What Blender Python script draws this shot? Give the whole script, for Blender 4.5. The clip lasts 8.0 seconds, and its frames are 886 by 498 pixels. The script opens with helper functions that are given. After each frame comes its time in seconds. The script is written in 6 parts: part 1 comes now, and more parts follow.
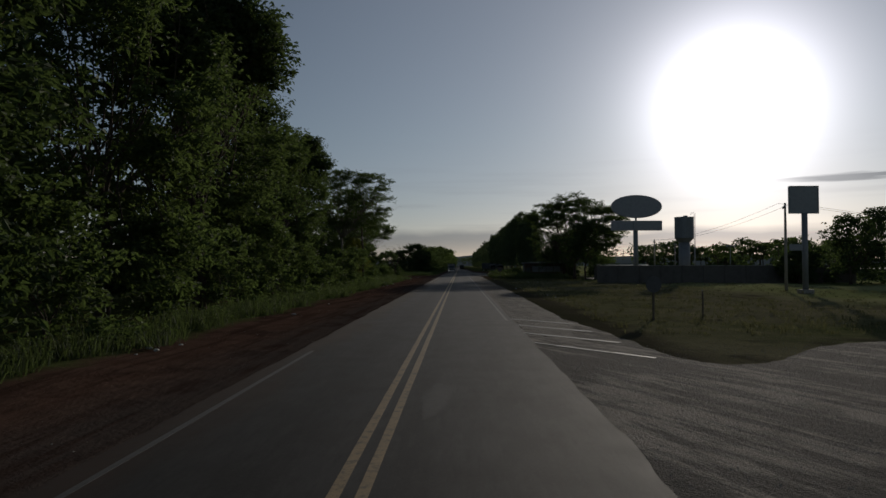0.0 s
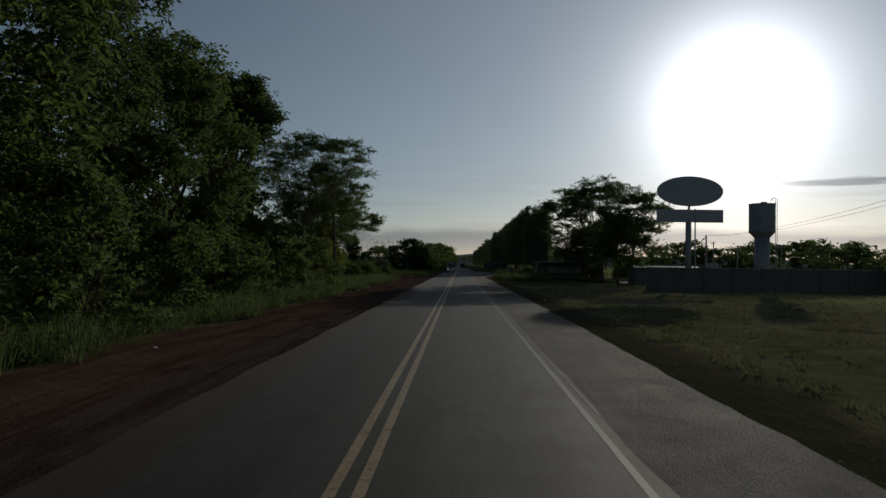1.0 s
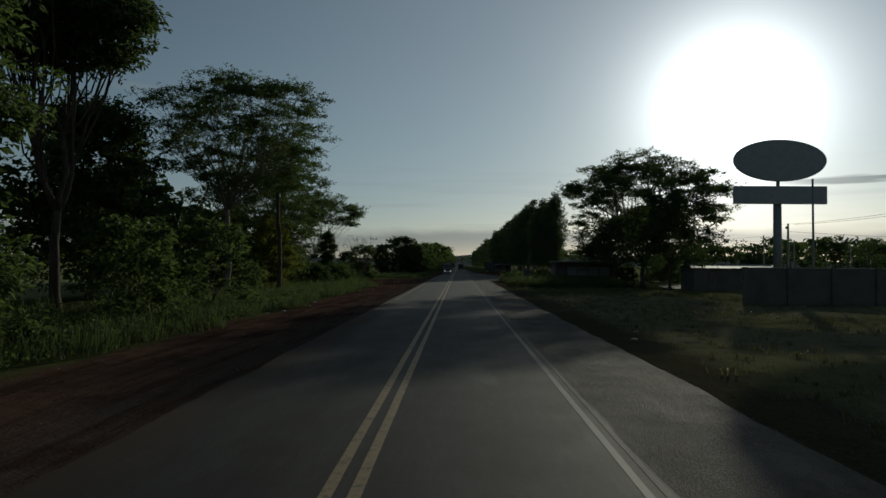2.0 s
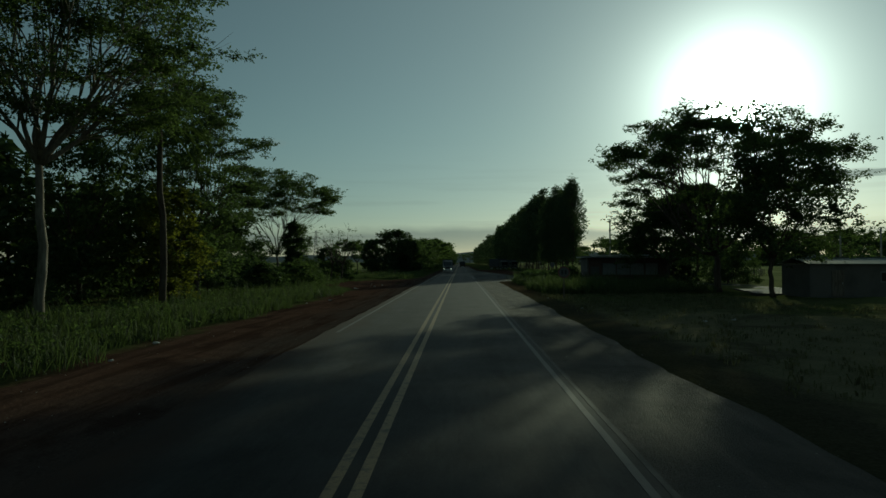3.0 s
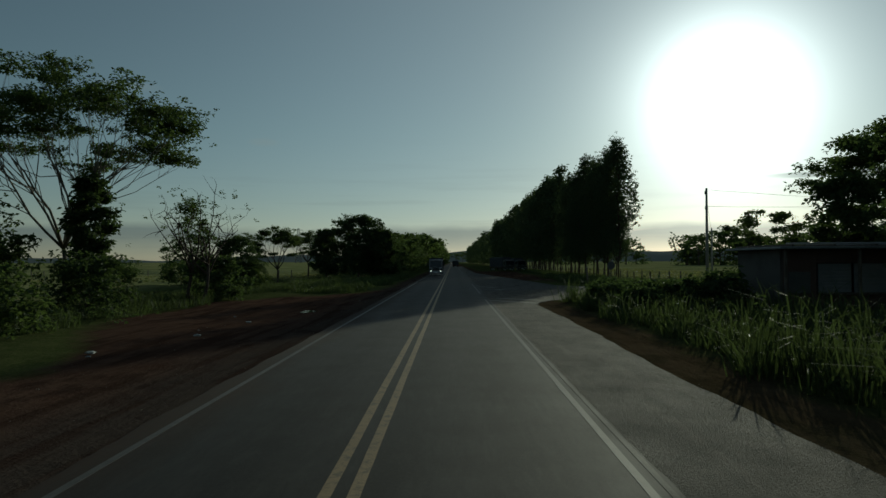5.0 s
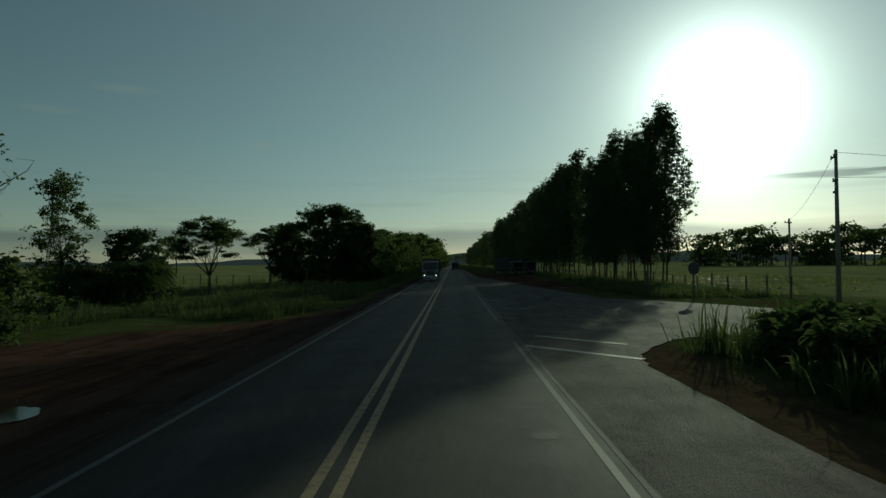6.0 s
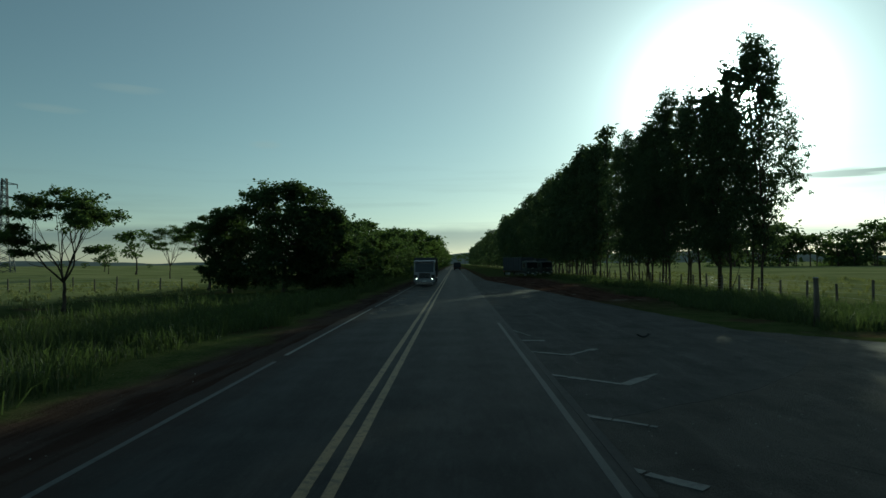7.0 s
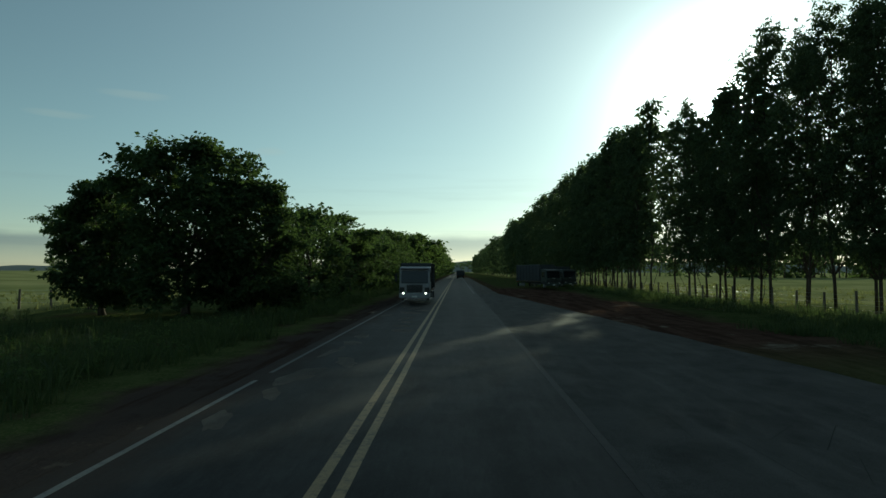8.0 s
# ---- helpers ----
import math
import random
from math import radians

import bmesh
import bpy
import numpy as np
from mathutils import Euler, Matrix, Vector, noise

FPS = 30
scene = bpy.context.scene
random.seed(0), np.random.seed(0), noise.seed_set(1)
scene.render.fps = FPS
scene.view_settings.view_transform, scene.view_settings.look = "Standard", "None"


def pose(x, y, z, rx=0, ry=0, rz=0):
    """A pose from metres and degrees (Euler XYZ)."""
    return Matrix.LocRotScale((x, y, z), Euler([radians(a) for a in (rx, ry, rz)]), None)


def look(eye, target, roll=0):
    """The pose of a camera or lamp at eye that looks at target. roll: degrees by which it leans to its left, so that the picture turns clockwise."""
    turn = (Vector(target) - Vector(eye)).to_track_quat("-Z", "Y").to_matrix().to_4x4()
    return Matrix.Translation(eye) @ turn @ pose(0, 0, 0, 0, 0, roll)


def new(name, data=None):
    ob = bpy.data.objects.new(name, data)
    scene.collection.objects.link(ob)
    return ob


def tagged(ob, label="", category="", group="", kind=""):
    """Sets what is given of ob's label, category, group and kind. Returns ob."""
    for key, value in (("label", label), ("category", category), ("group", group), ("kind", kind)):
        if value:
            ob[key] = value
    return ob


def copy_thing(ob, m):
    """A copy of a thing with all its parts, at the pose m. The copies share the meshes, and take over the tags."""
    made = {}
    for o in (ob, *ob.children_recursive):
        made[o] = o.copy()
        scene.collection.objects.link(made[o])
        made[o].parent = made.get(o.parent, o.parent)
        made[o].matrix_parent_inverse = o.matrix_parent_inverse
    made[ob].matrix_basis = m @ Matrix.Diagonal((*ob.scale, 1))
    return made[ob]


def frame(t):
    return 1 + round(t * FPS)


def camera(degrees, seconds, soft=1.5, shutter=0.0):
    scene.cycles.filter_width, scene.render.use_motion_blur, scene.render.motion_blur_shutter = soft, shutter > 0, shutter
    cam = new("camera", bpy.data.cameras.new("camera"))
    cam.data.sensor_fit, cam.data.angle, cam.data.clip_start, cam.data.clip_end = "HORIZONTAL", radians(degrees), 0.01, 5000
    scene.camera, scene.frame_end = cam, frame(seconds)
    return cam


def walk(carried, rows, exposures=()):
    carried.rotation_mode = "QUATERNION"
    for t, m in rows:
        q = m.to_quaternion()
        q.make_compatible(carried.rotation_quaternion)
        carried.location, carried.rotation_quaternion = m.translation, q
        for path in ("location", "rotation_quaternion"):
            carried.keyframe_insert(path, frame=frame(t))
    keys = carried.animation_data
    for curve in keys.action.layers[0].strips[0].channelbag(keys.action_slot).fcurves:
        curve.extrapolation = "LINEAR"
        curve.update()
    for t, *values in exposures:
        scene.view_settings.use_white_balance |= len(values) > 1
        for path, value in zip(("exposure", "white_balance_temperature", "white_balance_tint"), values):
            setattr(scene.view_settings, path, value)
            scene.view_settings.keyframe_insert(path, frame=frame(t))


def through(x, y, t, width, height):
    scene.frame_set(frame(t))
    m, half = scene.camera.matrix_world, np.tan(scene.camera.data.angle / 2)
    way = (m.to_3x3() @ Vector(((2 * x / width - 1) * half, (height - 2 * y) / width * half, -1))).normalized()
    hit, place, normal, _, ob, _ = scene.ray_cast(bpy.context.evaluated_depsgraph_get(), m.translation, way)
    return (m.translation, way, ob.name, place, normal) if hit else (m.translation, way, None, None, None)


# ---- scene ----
# ---- camera and its way ----
cam = camera(70.0, 8.0, soft=1.5)
PATH = [
    (0.0, pose(1.35, 0.00, 2.6, 91.51, 0.11, 1.51)),
    (0.5, pose(1.35, 12.41, 2.6, 91.32, -0.11, 1.52)),
    (1.0, pose(1.34, 24.86, 2.6, 91.33, -0.85, 1.54)),
    (1.5, pose(1.37, 37.22, 2.6, 91.18, -0.57, 1.54)),
    (1.7, pose(1.38, 42.10, 2.6, 91.44, -0.46, 1.42)),
    (2.8, pose(1.42, 67.68, 2.6, 91.28, -0.12, 1.60)),
    (3.0, pose(1.41, 72.31, 2.6, 91.20, 0.09, 1.54)),
    (3.5, pose(1.39, 84.01, 2.6, 91.17, -0.10, 1.49)),
    (4.0, pose(1.38, 95.52, 2.6, 91.20, -0.29, 1.45)),
    (4.5, pose(1.33, 106.69, 2.6, 91.47, 0.09, 1.21)),
    (4.7, pose(1.32, 111.14, 2.6, 91.03, 0.27, 0.83)),
    (5.8, pose(1.54, 135.90, 2.6, 91.66, 0.00, 1.07)),
    (6.0, pose(1.57, 140.40, 2.6, 91.33, 0.49, 0.86)),
    (6.5, pose(1.61, 151.60, 2.6, 91.52, 0.70, 0.74)),
    (7.0, pose(1.68, 162.90, 2.6, 91.32, 0.39, 1.05)),
    (7.5, pose(1.69, 173.94, 2.6, 91.67, 0.61, 1.09)),
    (8.0, pose(1.61, 184.95, 2.6, 92.04, -0.13, 1.30)),
]
EXPOSURES = [(0.0, -0.65, 6200, 8), (0.5, -0.65, 6150, 4), (1.5, -0.55, 6100, 2), (1.7, -0.55, 6100, 0), (2.8, -0.6, 6100, -24),
             (3.0, -0.62, 6200, -29), (3.2, -0.2, 6050, -27), (3.5, 0.0, 6000, -28), (4.0, -0.08, 6050, -26), (4.5, -0.3, 6050, -4), (4.7, -0.5, 6000, -8),
             (5.8, -0.55, 6150, -28), (6.5, -0.45, 6150, -28), (6.8, -0.1, 6000, -26), (7.0, 0.14, 5750, -28), (7.5, 0.3, 5950, -26), (8.0, 0.46, 6050, -24)]
walk(cam, PATH, EXPOSURES)

# ---- sky and sun ----
SUN_AZ, SUN_EL = radians(23.4), radians(13.2)      # azimuth from +Y towards +X
SUN_DIR = Vector((math.sin(SUN_AZ) * math.cos(SUN_EL), math.cos(SUN_AZ) * math.cos(SUN_EL), math.sin(SUN_EL)))


def make_world():
    world = bpy.data.worlds.new("morning_sky")
    scene.world = world
    world.use_nodes = True
    nt = world.node_tree
    nt.nodes.clear()
    N, K = nt.nodes.new, nt.links.new
    out = N("ShaderNodeOutputWorld")
    sky = N("ShaderNodeTexSky")
    sky.sky_type, sky.sun_disc = "NISHITA", False
    sky.sun_elevation, sky.sun_rotation = SUN_EL, SUN_AZ
    sky.altitude, sky.air_density, sky.dust_density, sky.ozone_density = 600, 1.0, 0.35, 1.5
    co = N("ShaderNodeTexCoord")
    # bright haze round the sun
    dot = N("ShaderNodeVectorMath")
    dot.operation = "DOT_PRODUCT"
    dot.inputs[1].default_value = SUN_DIR
    K(co.outputs["Generated"], dot.inputs[0])

    def math_node(op, a, b=None, clamp=False):
        n = N("ShaderNodeMath")
        n.operation, n.use_clamp = op, clamp
        for i, v in enumerate((a, b)):
            if v is None:
                continue
            if isinstance(v, (int, float)):
                n.inputs[i].default_value = v
            else:
                K(v, n.inputs[i])
        return n.outputs[0]

    d = math_node("MAXIMUM", dot.outputs["Value"], 0.0)
    halo = 0.0
    for power, strength in HALO:
        halo = math_node("ADD", math_node("MULTIPLY", math_node("POWER", d, power), strength), halo)
    # thin streaks of cloud low over the horizon
    sep = N("ShaderNodeSeparateXYZ")
    K(co.outputs["Generated"], sep.inputs[0])
    mp = N("ShaderNodeMapping")
    mp.inputs["Scale"].default_value = (3.0, 3.0, 55.0)
    mp.inputs["Location"].default_value = (2.3, 0.4, 1.7)
    K(co.outputs["Generated"], mp.inputs["Vector"])
    nz = N("ShaderNodeTexNoise")
    nz.inputs["Scale"].default_value, nz.inputs["Detail"].default_value = 1.6, 6.0
    K(mp.outputs[0], nz.inputs["Vector"])
    streak = N("ShaderNodeMapRange")
    streak.inputs["From Min"].default_value, streak.inputs["From Max"].default_value = 0.52, 0.74
    K(nz.outputs[0], streak.inputs["Value"])
    low = N("ShaderNodeMapRange")
    low.inputs["From Min"].default_value, low.inputs["From Max"].default_value = 0.20, 0.03
    K(sep.outputs["Z"], low.inputs["Value"])
    cloud = math_node("MULTIPLY", math_node("MULTIPLY", streak.outputs[0], low.outputs[0]), CLOUD)
    mix = N("ShaderNodeMix")
    mix.data_type = "RGBA"
    K(cloud, mix.inputs["Factor"])
    hs = N("ShaderNodeHueSaturation")
    hs.inputs["Saturation"].default_value = 0.75
    K(sky.outputs[0], hs.inputs["Color"])
    K(hs.outputs[0], mix.inputs[6])
    mix.inputs[7].default_value = (2.1, 2.2, 2.6, 1)
    # the air turns rosy towards the horizon
    rosy = N("ShaderNodeMix")
    rosy.data_type, rosy.blend_type = "RGBA", "MULTIPLY"
    K(low.outputs[0], rosy.inputs["Factor"])
    K(mix.outputs[2], rosy.inputs[6])
    rosy.inputs[7].default_value = (1.04, 0.96, 1.01, 1)
    mix = rosy
    # a low bank of grey-blue cloud with an uneven top
    mp2 = N("ShaderNodeMapping")
    mp2.inputs["Scale"].default_value = (3.5, 3.5, 9.0)
    K(co.outputs["Generated"], mp2.inputs["Vector"])
    n2 = N("ShaderNodeTexNoise")
    n2.inputs["Scale"].default_value, n2.inputs["Detail"].default_value = 1.3, 7.0
    K(mp2.outputs[0], n2.inputs["Vector"])
    top = math_node("ADD", 0.030, math_node("MULTIPLY", n2.outputs[0], 0.045))
    bank = N("ShaderNodeMapRange")
    bank.inputs["From Min"].default_value, bank.inputs["From Max"].default_value = 0.005, -0.008
    K(math_node("SUBTRACT", sep.outputs["Z"], top), bank.inputs["Value"])
    under = N("ShaderNodeMapRange")
    under.inputs["From Min"].default_value, under.inputs["From Max"].default_value = -0.014, -0.045
    under.inputs["To Min"].default_value, under.inputs["To Max"].default_value = 1.0, 0.35
    K(math_node("SUBTRACT", sep.outputs["Z"], top), under.inputs["Value"])
    mix2 = N("ShaderNodeMix")
    mix2.data_type = "RGBA"
    K(math_node("MULTIPLY", math_node("MULTIPLY", bank.outputs[0], under.outputs[0]), BANK), mix2.inputs["Factor"])
    K(mix.outputs[2], mix2.inputs[6])
    mix2.inputs[7].default_value = (1.7, 2.0, 2.45, 1)
    mix = mix2
    # one thin grey streak of cloud beside the sun
    side = math_node("SUBTRACT", math_node("MULTIPLY", sep.outputs["X"], math.cos(STREAK_AZ)), math_node("MULTIPLY", sep.outputs["Y"], math.sin(STREAK_AZ)))
    rise = math_node("SUBTRACT", math_node("ADD", sep.outputs["Z"], math_node("MULTIPLY", nz.outputs[0], 0.02)), 0.127)
    far = math_node("ADD", math_node("POWER", math_node("ABSOLUTE", math_node("DIVIDE", math_node("SUBTRACT", side, 0.03), 0.10)), 2.0), math_node("POWER", math_node("ABSOLUTE", math_node("DIVIDE", rise, 0.0042)), 2.0))
    ahead = math_node("GREATER_THAN", sep.outputs["Y"], 0.0)
    thin = math_node("MULTIPLY", math_node("MULTIPLY", math_node("SUBTRACT", 1.3, far, True), math_node("ADD", n2.outputs[0], 0.35, True)), ahead)
    halo = math_node("MULTIPLY", halo, math_node("SUBTRACT", 1.0, math_node("MULTIPLY", thin, 0.6)))
    mix3 = N("ShaderNodeMix")
    mix3.data_type = "RGBA"
    K(math_node("MULTIPLY", thin, 0.75), mix3.inputs["Factor"])
    K(mix.outputs[2], mix3.inputs[6])
    mix3.inputs[7].default_value = (3.0, 3.1, 3.4, 1)
    mix = mix3
    # faint wisps high over the western fields
    for az, height, wide in ((-32.8, 0.210, 0.045), (-16.7, 0.180, 0.026), (-27.5, 0.245, 0.05)):
        across = math_node("SUBTRACT", math_node("MULTIPLY", sep.outputs["X"], math.cos(radians(az))), math_node("MULTIPLY", sep.outputs["Y"], math.sin(radians(az))))
        high = math_node("SUBTRACT", math_node("ADD", sep.outputs["Z"], math_node("MULTIPLY", nz.outputs[0], 0.012)), height + 0.006)
        off = math_node("ADD", math_node("POWER", math_node("ABSOLUTE", math_node("DIVIDE", across, wide)), 2.0), math_node("POWER", math_node("ABSOLUTE", math_node("DIVIDE", high, 0.0055)), 2.0))
        wisp = math_node("MULTIPLY", math_node("MULTIPLY", math_node("SUBTRACT", 1.0, off, True), ahead), 0.22)
        lift = N("ShaderNodeMix")
        lift.data_type = "RGBA"
        K(wisp, lift.inputs["Factor"])
        K(mix.outputs[2], lift.inputs[6])
        lift.inputs[7].default_value = (5.2, 5.0, 5.0, 1)
        mix = lift
    b1, b2, add = N("ShaderNodeBackground"), N("ShaderNodeBackground"), N("ShaderNodeAddShader")
    K(mix.outputs[2], b1.inputs["Color"])
    b1.inputs["Strength"].default_value = SKY_STRENGTH
    b2.inputs["Color"].default_value = (1.0, 0.93, 0.98, 1)
    K(halo, b2.inputs["Strength"])
    K(b1.outputs[0], add.inputs[0])
    K(b2.outputs[0], add.inputs[1])
    K(add.outputs[0], out.inputs["Surface"])


HALO, CLOUD, SKY_STRENGTH = ((3000.0, 150.0), (220.0, 2.2), (60.0, 0.5), (5.0, 0.17)), 0.25, 0.060
BANK, STREAK_AZ = 0.62, radians(30.5)
make_world()
sun = new("sun", bpy.data.lights.new("sun", "SUN"))
sun.data.energy, sun.data.angle, sun.data.color = 2.25, radians(0.6), (1.0, 0.86, 0.68)
sun.matrix_world = look((0, 0, 60), Vector((0, 0, 60)) - SUN_DIR)


# ---- materials ----
class Mat:
    """A node material with short words for the usual nodes."""

    def __init__(self, name, rough=0.8, metal=0.0, spec=0.4):
        self.m = bpy.data.materials.new(name)
        self.m.use_nodes = True
        self.nt = self.m.node_tree
        self.b = self.nt.nodes["Principled BSDF"]
        self.b.inputs["Roughness"].default_value = rough
        self.b.inputs["Metallic"].default_value = metal
        self.b.inputs["Specular IOR Level"].default_value = spec
        self.co = self.nt.nodes.new("ShaderNodeTexCoord").outputs["Object"]

    def node(self, kind):
        return self.nt.nodes.new(kind)

    def put(self, a, socket):
        if isinstance(a, (int, float)):
            socket.default_value = a
        elif isinstance(a, tuple):
            socket.default_value = (*a, 1)[:4]
        else:
            self.nt.links.new(a, socket)

    def noise(self, scale, detail=4.0, rough=0.55, stretch=(1, 1, 1), shift=(0, 0, 0)):
        mp, n = self.node("ShaderNodeMapping"), self.node("ShaderNodeTexNoise")
        mp.inputs["Scale"].default_value, mp.inputs["Location"].default_value = stretch, shift
        self.put(self.co, mp.inputs["Vector"])
        self.put(mp.outputs[0], n.inputs["Vector"])
        n.inputs["Scale"].default_value, n.inputs["Detail"].default_value = scale, detail
        n.inputs["Roughness"].default_value = rough
        return n.outputs[0]

    def cells(self, scale, feature="F1"):
        n = self.node("ShaderNodeTexVoronoi")
        n.feature = feature
        n.inputs["Scale"].default_value = scale
        self.put(self.co, n.inputs["Vector"])
        return n.outputs["Distance"]

    def step(self, v, lo, hi):
        n = self.node("ShaderNodeMapRange")
        n.inputs["From Min"].default_value, n.inputs["From Max"].default_value = lo, hi
        self.put(v, n.inputs["Value"])
        return n.outputs[0]

    def calc(self, op, a, b):
        n = self.node("ShaderNodeMath")
        n.operation = op
        self.put(a, n.inputs[0])
        self.put(b, n.inputs[1])
        return n.outputs[0]

    def mix(self, f, a, b):
        n = self.node("ShaderNodeMix")
        n.data_type = "RGBA"
        self.put(f, n.inputs["Factor"])
        self.put(a, n.inputs[6])
        self.put(b, n.inputs[7])
        return n.outputs[2]

    def axis(self, which):
        n = self.node("ShaderNodeSeparateXYZ")
        self.put(self.co, n.inputs[0])
        return n.outputs[which]

    def color(self, c):
        self.put(c, self.b.inputs["Base Color"])
        return self

    def rough(self, v):
        self.put(v, self.b.inputs["Roughness"])
        return self

    def bump(self, h, strength=0.4, dist=0.02):
        n = self.node("ShaderNodeBump")
        n.inputs["Strength"].default_value, n.inputs["Distance"].default_value = strength, dist
        self.put(h, n.inputs["Height"])
        self.nt.links.new(n.outputs[0], self.b.inputs["Normal"])
        return self


def asphalt_material(name, base, light, gravel):
    m = Mat(name, 0.7, spec=0.15 if gravel else 0.18)
    grain, patch, wear = m.noise(90, 3), m.noise(0.7, 5), m.noise(2.2, 5, 0.6, (1.0, 0.07, 1), (3, 7, 0))
    c = m.mix(m.step(grain, 0.35, 0.75), base, light)
    c = m.mix(m.calc("MULTIPLY", m.step(patch, 0.45, 0.75), 0.5), c, tuple(v * 0.62 for v in base))
    c = m.mix(m.calc("MULTIPLY", m.step(wear, 0.5, 0.75), 0.45), c, tuple(v * 1.25 for v in light))
    # polished wheel paths, darker oil-stained strips, long streaks and mottling along the lanes
    lane = m.calc("ABSOLUTE", m.calc("SINE", m.calc("ADD", m.calc("MULTIPLY", m.axis("X"), 1.72), m.calc("MULTIPLY", m.noise(0.08, 3), 1.2)), 0.0), 0.0)
    if not gravel:
        c = m.mix(m.calc("MULTIPLY", m.step(lane, 0.5, 1.0), 0.6), c, tuple(v * 0.55 for v in base))
        c = m.mix(m.calc("MULTIPLY", m.step(m.noise(3.2, 6, 0.7, (1, 0.25, 1), (1, 6, 0)), 0.48, 0.70), 0.5), c, tuple(v * 1.25 for v in light))
        c = m.mix(m.calc("MULTIPLY", m.step(m.noise(9, 5, 0.75, (1, 0.12, 1), (8, 1, 0)), 0.50, 0.68), 0.55), c, tuple(v * 0.5 for v in base))
        c = m.mix(m.calc("MULTIPLY", m.step(m.noise(16, 5, 0.8), 0.52, 0.72), 0.5), c, tuple(v * 1.5 for v in light))
    if gravel:
        c = m.mix(m.calc("MULTIPLY", m.step(m.noise(1.1, 6, 0.7, (0.8, 0.45, 1), (4, 1, 0)), 0.48, 0.66), 0.6), c, tuple(v * 0.55 for v in base))
        c = m.mix(m.step(m.cells(26), 0.0, 0.12), (0.16, 0.14, 0.12), c)
    crack = m.step(m.cells(0.55, "DISTANCE_TO_EDGE"), 0.0, 0.004)
    gate = m.step(m.noise(0.12, 2, 0.5, (1, 1, 1), (9, 2, 0)), 0.56, 0.6)
    c = m.mix(m.calc("MULTIPLY", m.calc("SUBTRACT", 1.0, crack), gate), c, (0.012, 0.012, 0.012))
    if not gravel:      # red dust blown over the western margin
        dust = m.calc("MULTIPLY", m.step(m.calc("ADD", m.axis("X"), m.calc("MULTIPLY", m.noise(0.6, 5, 0.65, (1, 0.35, 1), (2, 5, 0)), 2.6)), -1.0, -2.1), m.step(m.noise(7, 6, 0.7), 0.15, 0.5))
        c = m.mix(m.calc("MULTIPLY", dust, 0.85), c, m.mix(m.noise(2.0, 5, 0.6, (1, 0.2, 1)), (0.028, 0.018, 0.013), (0.052, 0.033, 0.025)))
    m.color(c).rough(m.calc("ADD", 0.76, m.calc("MULTIPLY", patch, 0.22)) if gravel else m.calc("ADD", m.calc("ADD", 0.66, m.calc("MULTIPLY", patch, 0.22)), m.calc("MULTIPLY", dust, 0.2)))
    lumps = m.calc("MULTIPLY", m.noise(4.5, 6, 0.7, (1.0, 0.6, 1)), 1.6 if gravel else 0.0)
    return m.bump(m.calc("ADD", m.calc("ADD", grain, m.calc("MULTIPLY", m.cells(30), 0.8 if gravel else 0.15)), lumps), 0.8 if gravel else 0.25, 0.025 if gravel else 0.006).m


def apron_material():
    """Broken asphalt and loose grit, swept by turning wheels into pale and dark bands."""
    m = Mat("swept_gritty_apron", 0.95, spec=0.05)
    turn = m.node("ShaderNodeMapping")
    turn.inputs["Rotation"].default_value = (0, 0, radians(-26))
    m.put(m.co, turn.inputs["Vector"])
    m.co = turn.outputs[0]
    bands = m.noise(0.55, 7, 0.72, (1.6, 0.22, 1), (3, 1, 0))
    blots, grain, stones = m.noise(0.9, 6, 0.7, (1, 0.7, 1), (6, 2, 0)), m.noise(45, 4, 0.7), m.cells(22)
    c = m.mix(m.step(grain, 0.3, 0.72), (0.058, 0.053, 0.047), (0.145, 0.130, 0.112))
    c = m.mix(m.calc("MULTIPLY", m.step(bands, 0.51, 0.58), 0.9), c, m.mix(grain, (0.19, 0.168, 0.142), (0.38, 0.338, 0.283)))
    c = m.mix(m.calc("MULTIPLY", m.step(blots, 0.52, 0.68), 0.55), c, (0.034, 0.031, 0.028))
    c = m.mix(m.calc("MULTIPLY", m.step(stones, 0.16, 0.05), m.step(m.noise(3.0, 4), 0.42, 0.6)), c, (0.21, 0.19, 0.165))
    m.color(c)
    lumps = m.calc("MULTIPLY", m.noise(5.5, 7, 0.75, (1.2, 0.6, 1)), 1.6)
    return m.bump(m.calc("ADD", m.calc("ADD", m.calc("MULTIPLY", grain, 0.5), m.calc("MULTIPLY", stones, 0.6)), m.calc("ADD", lumps, m.calc("MULTIPLY", bands, 2.0))), 0.9, 0.03).m


def paint_material(name, col, under):
    m = Mat(name, 0.7)
    worn = m.step(m.noise(5, 7, 0.75), 0.47, 0.62)
    fine = m.step(m.noise(60, 3), 0.5, 0.68)
    f = m.calc("MAXIMUM", m.calc("MULTIPLY", worn, 0.75), m.calc("MULTIPLY", fine, 0.6))
    grime = m.noise(0.5, 4)
    return m.color(m.mix(f, m.mix(grime, col, tuple(v * 0.6 for v in col)), under)).bump(m.noise(70, 3), 0.3, 0.006).m


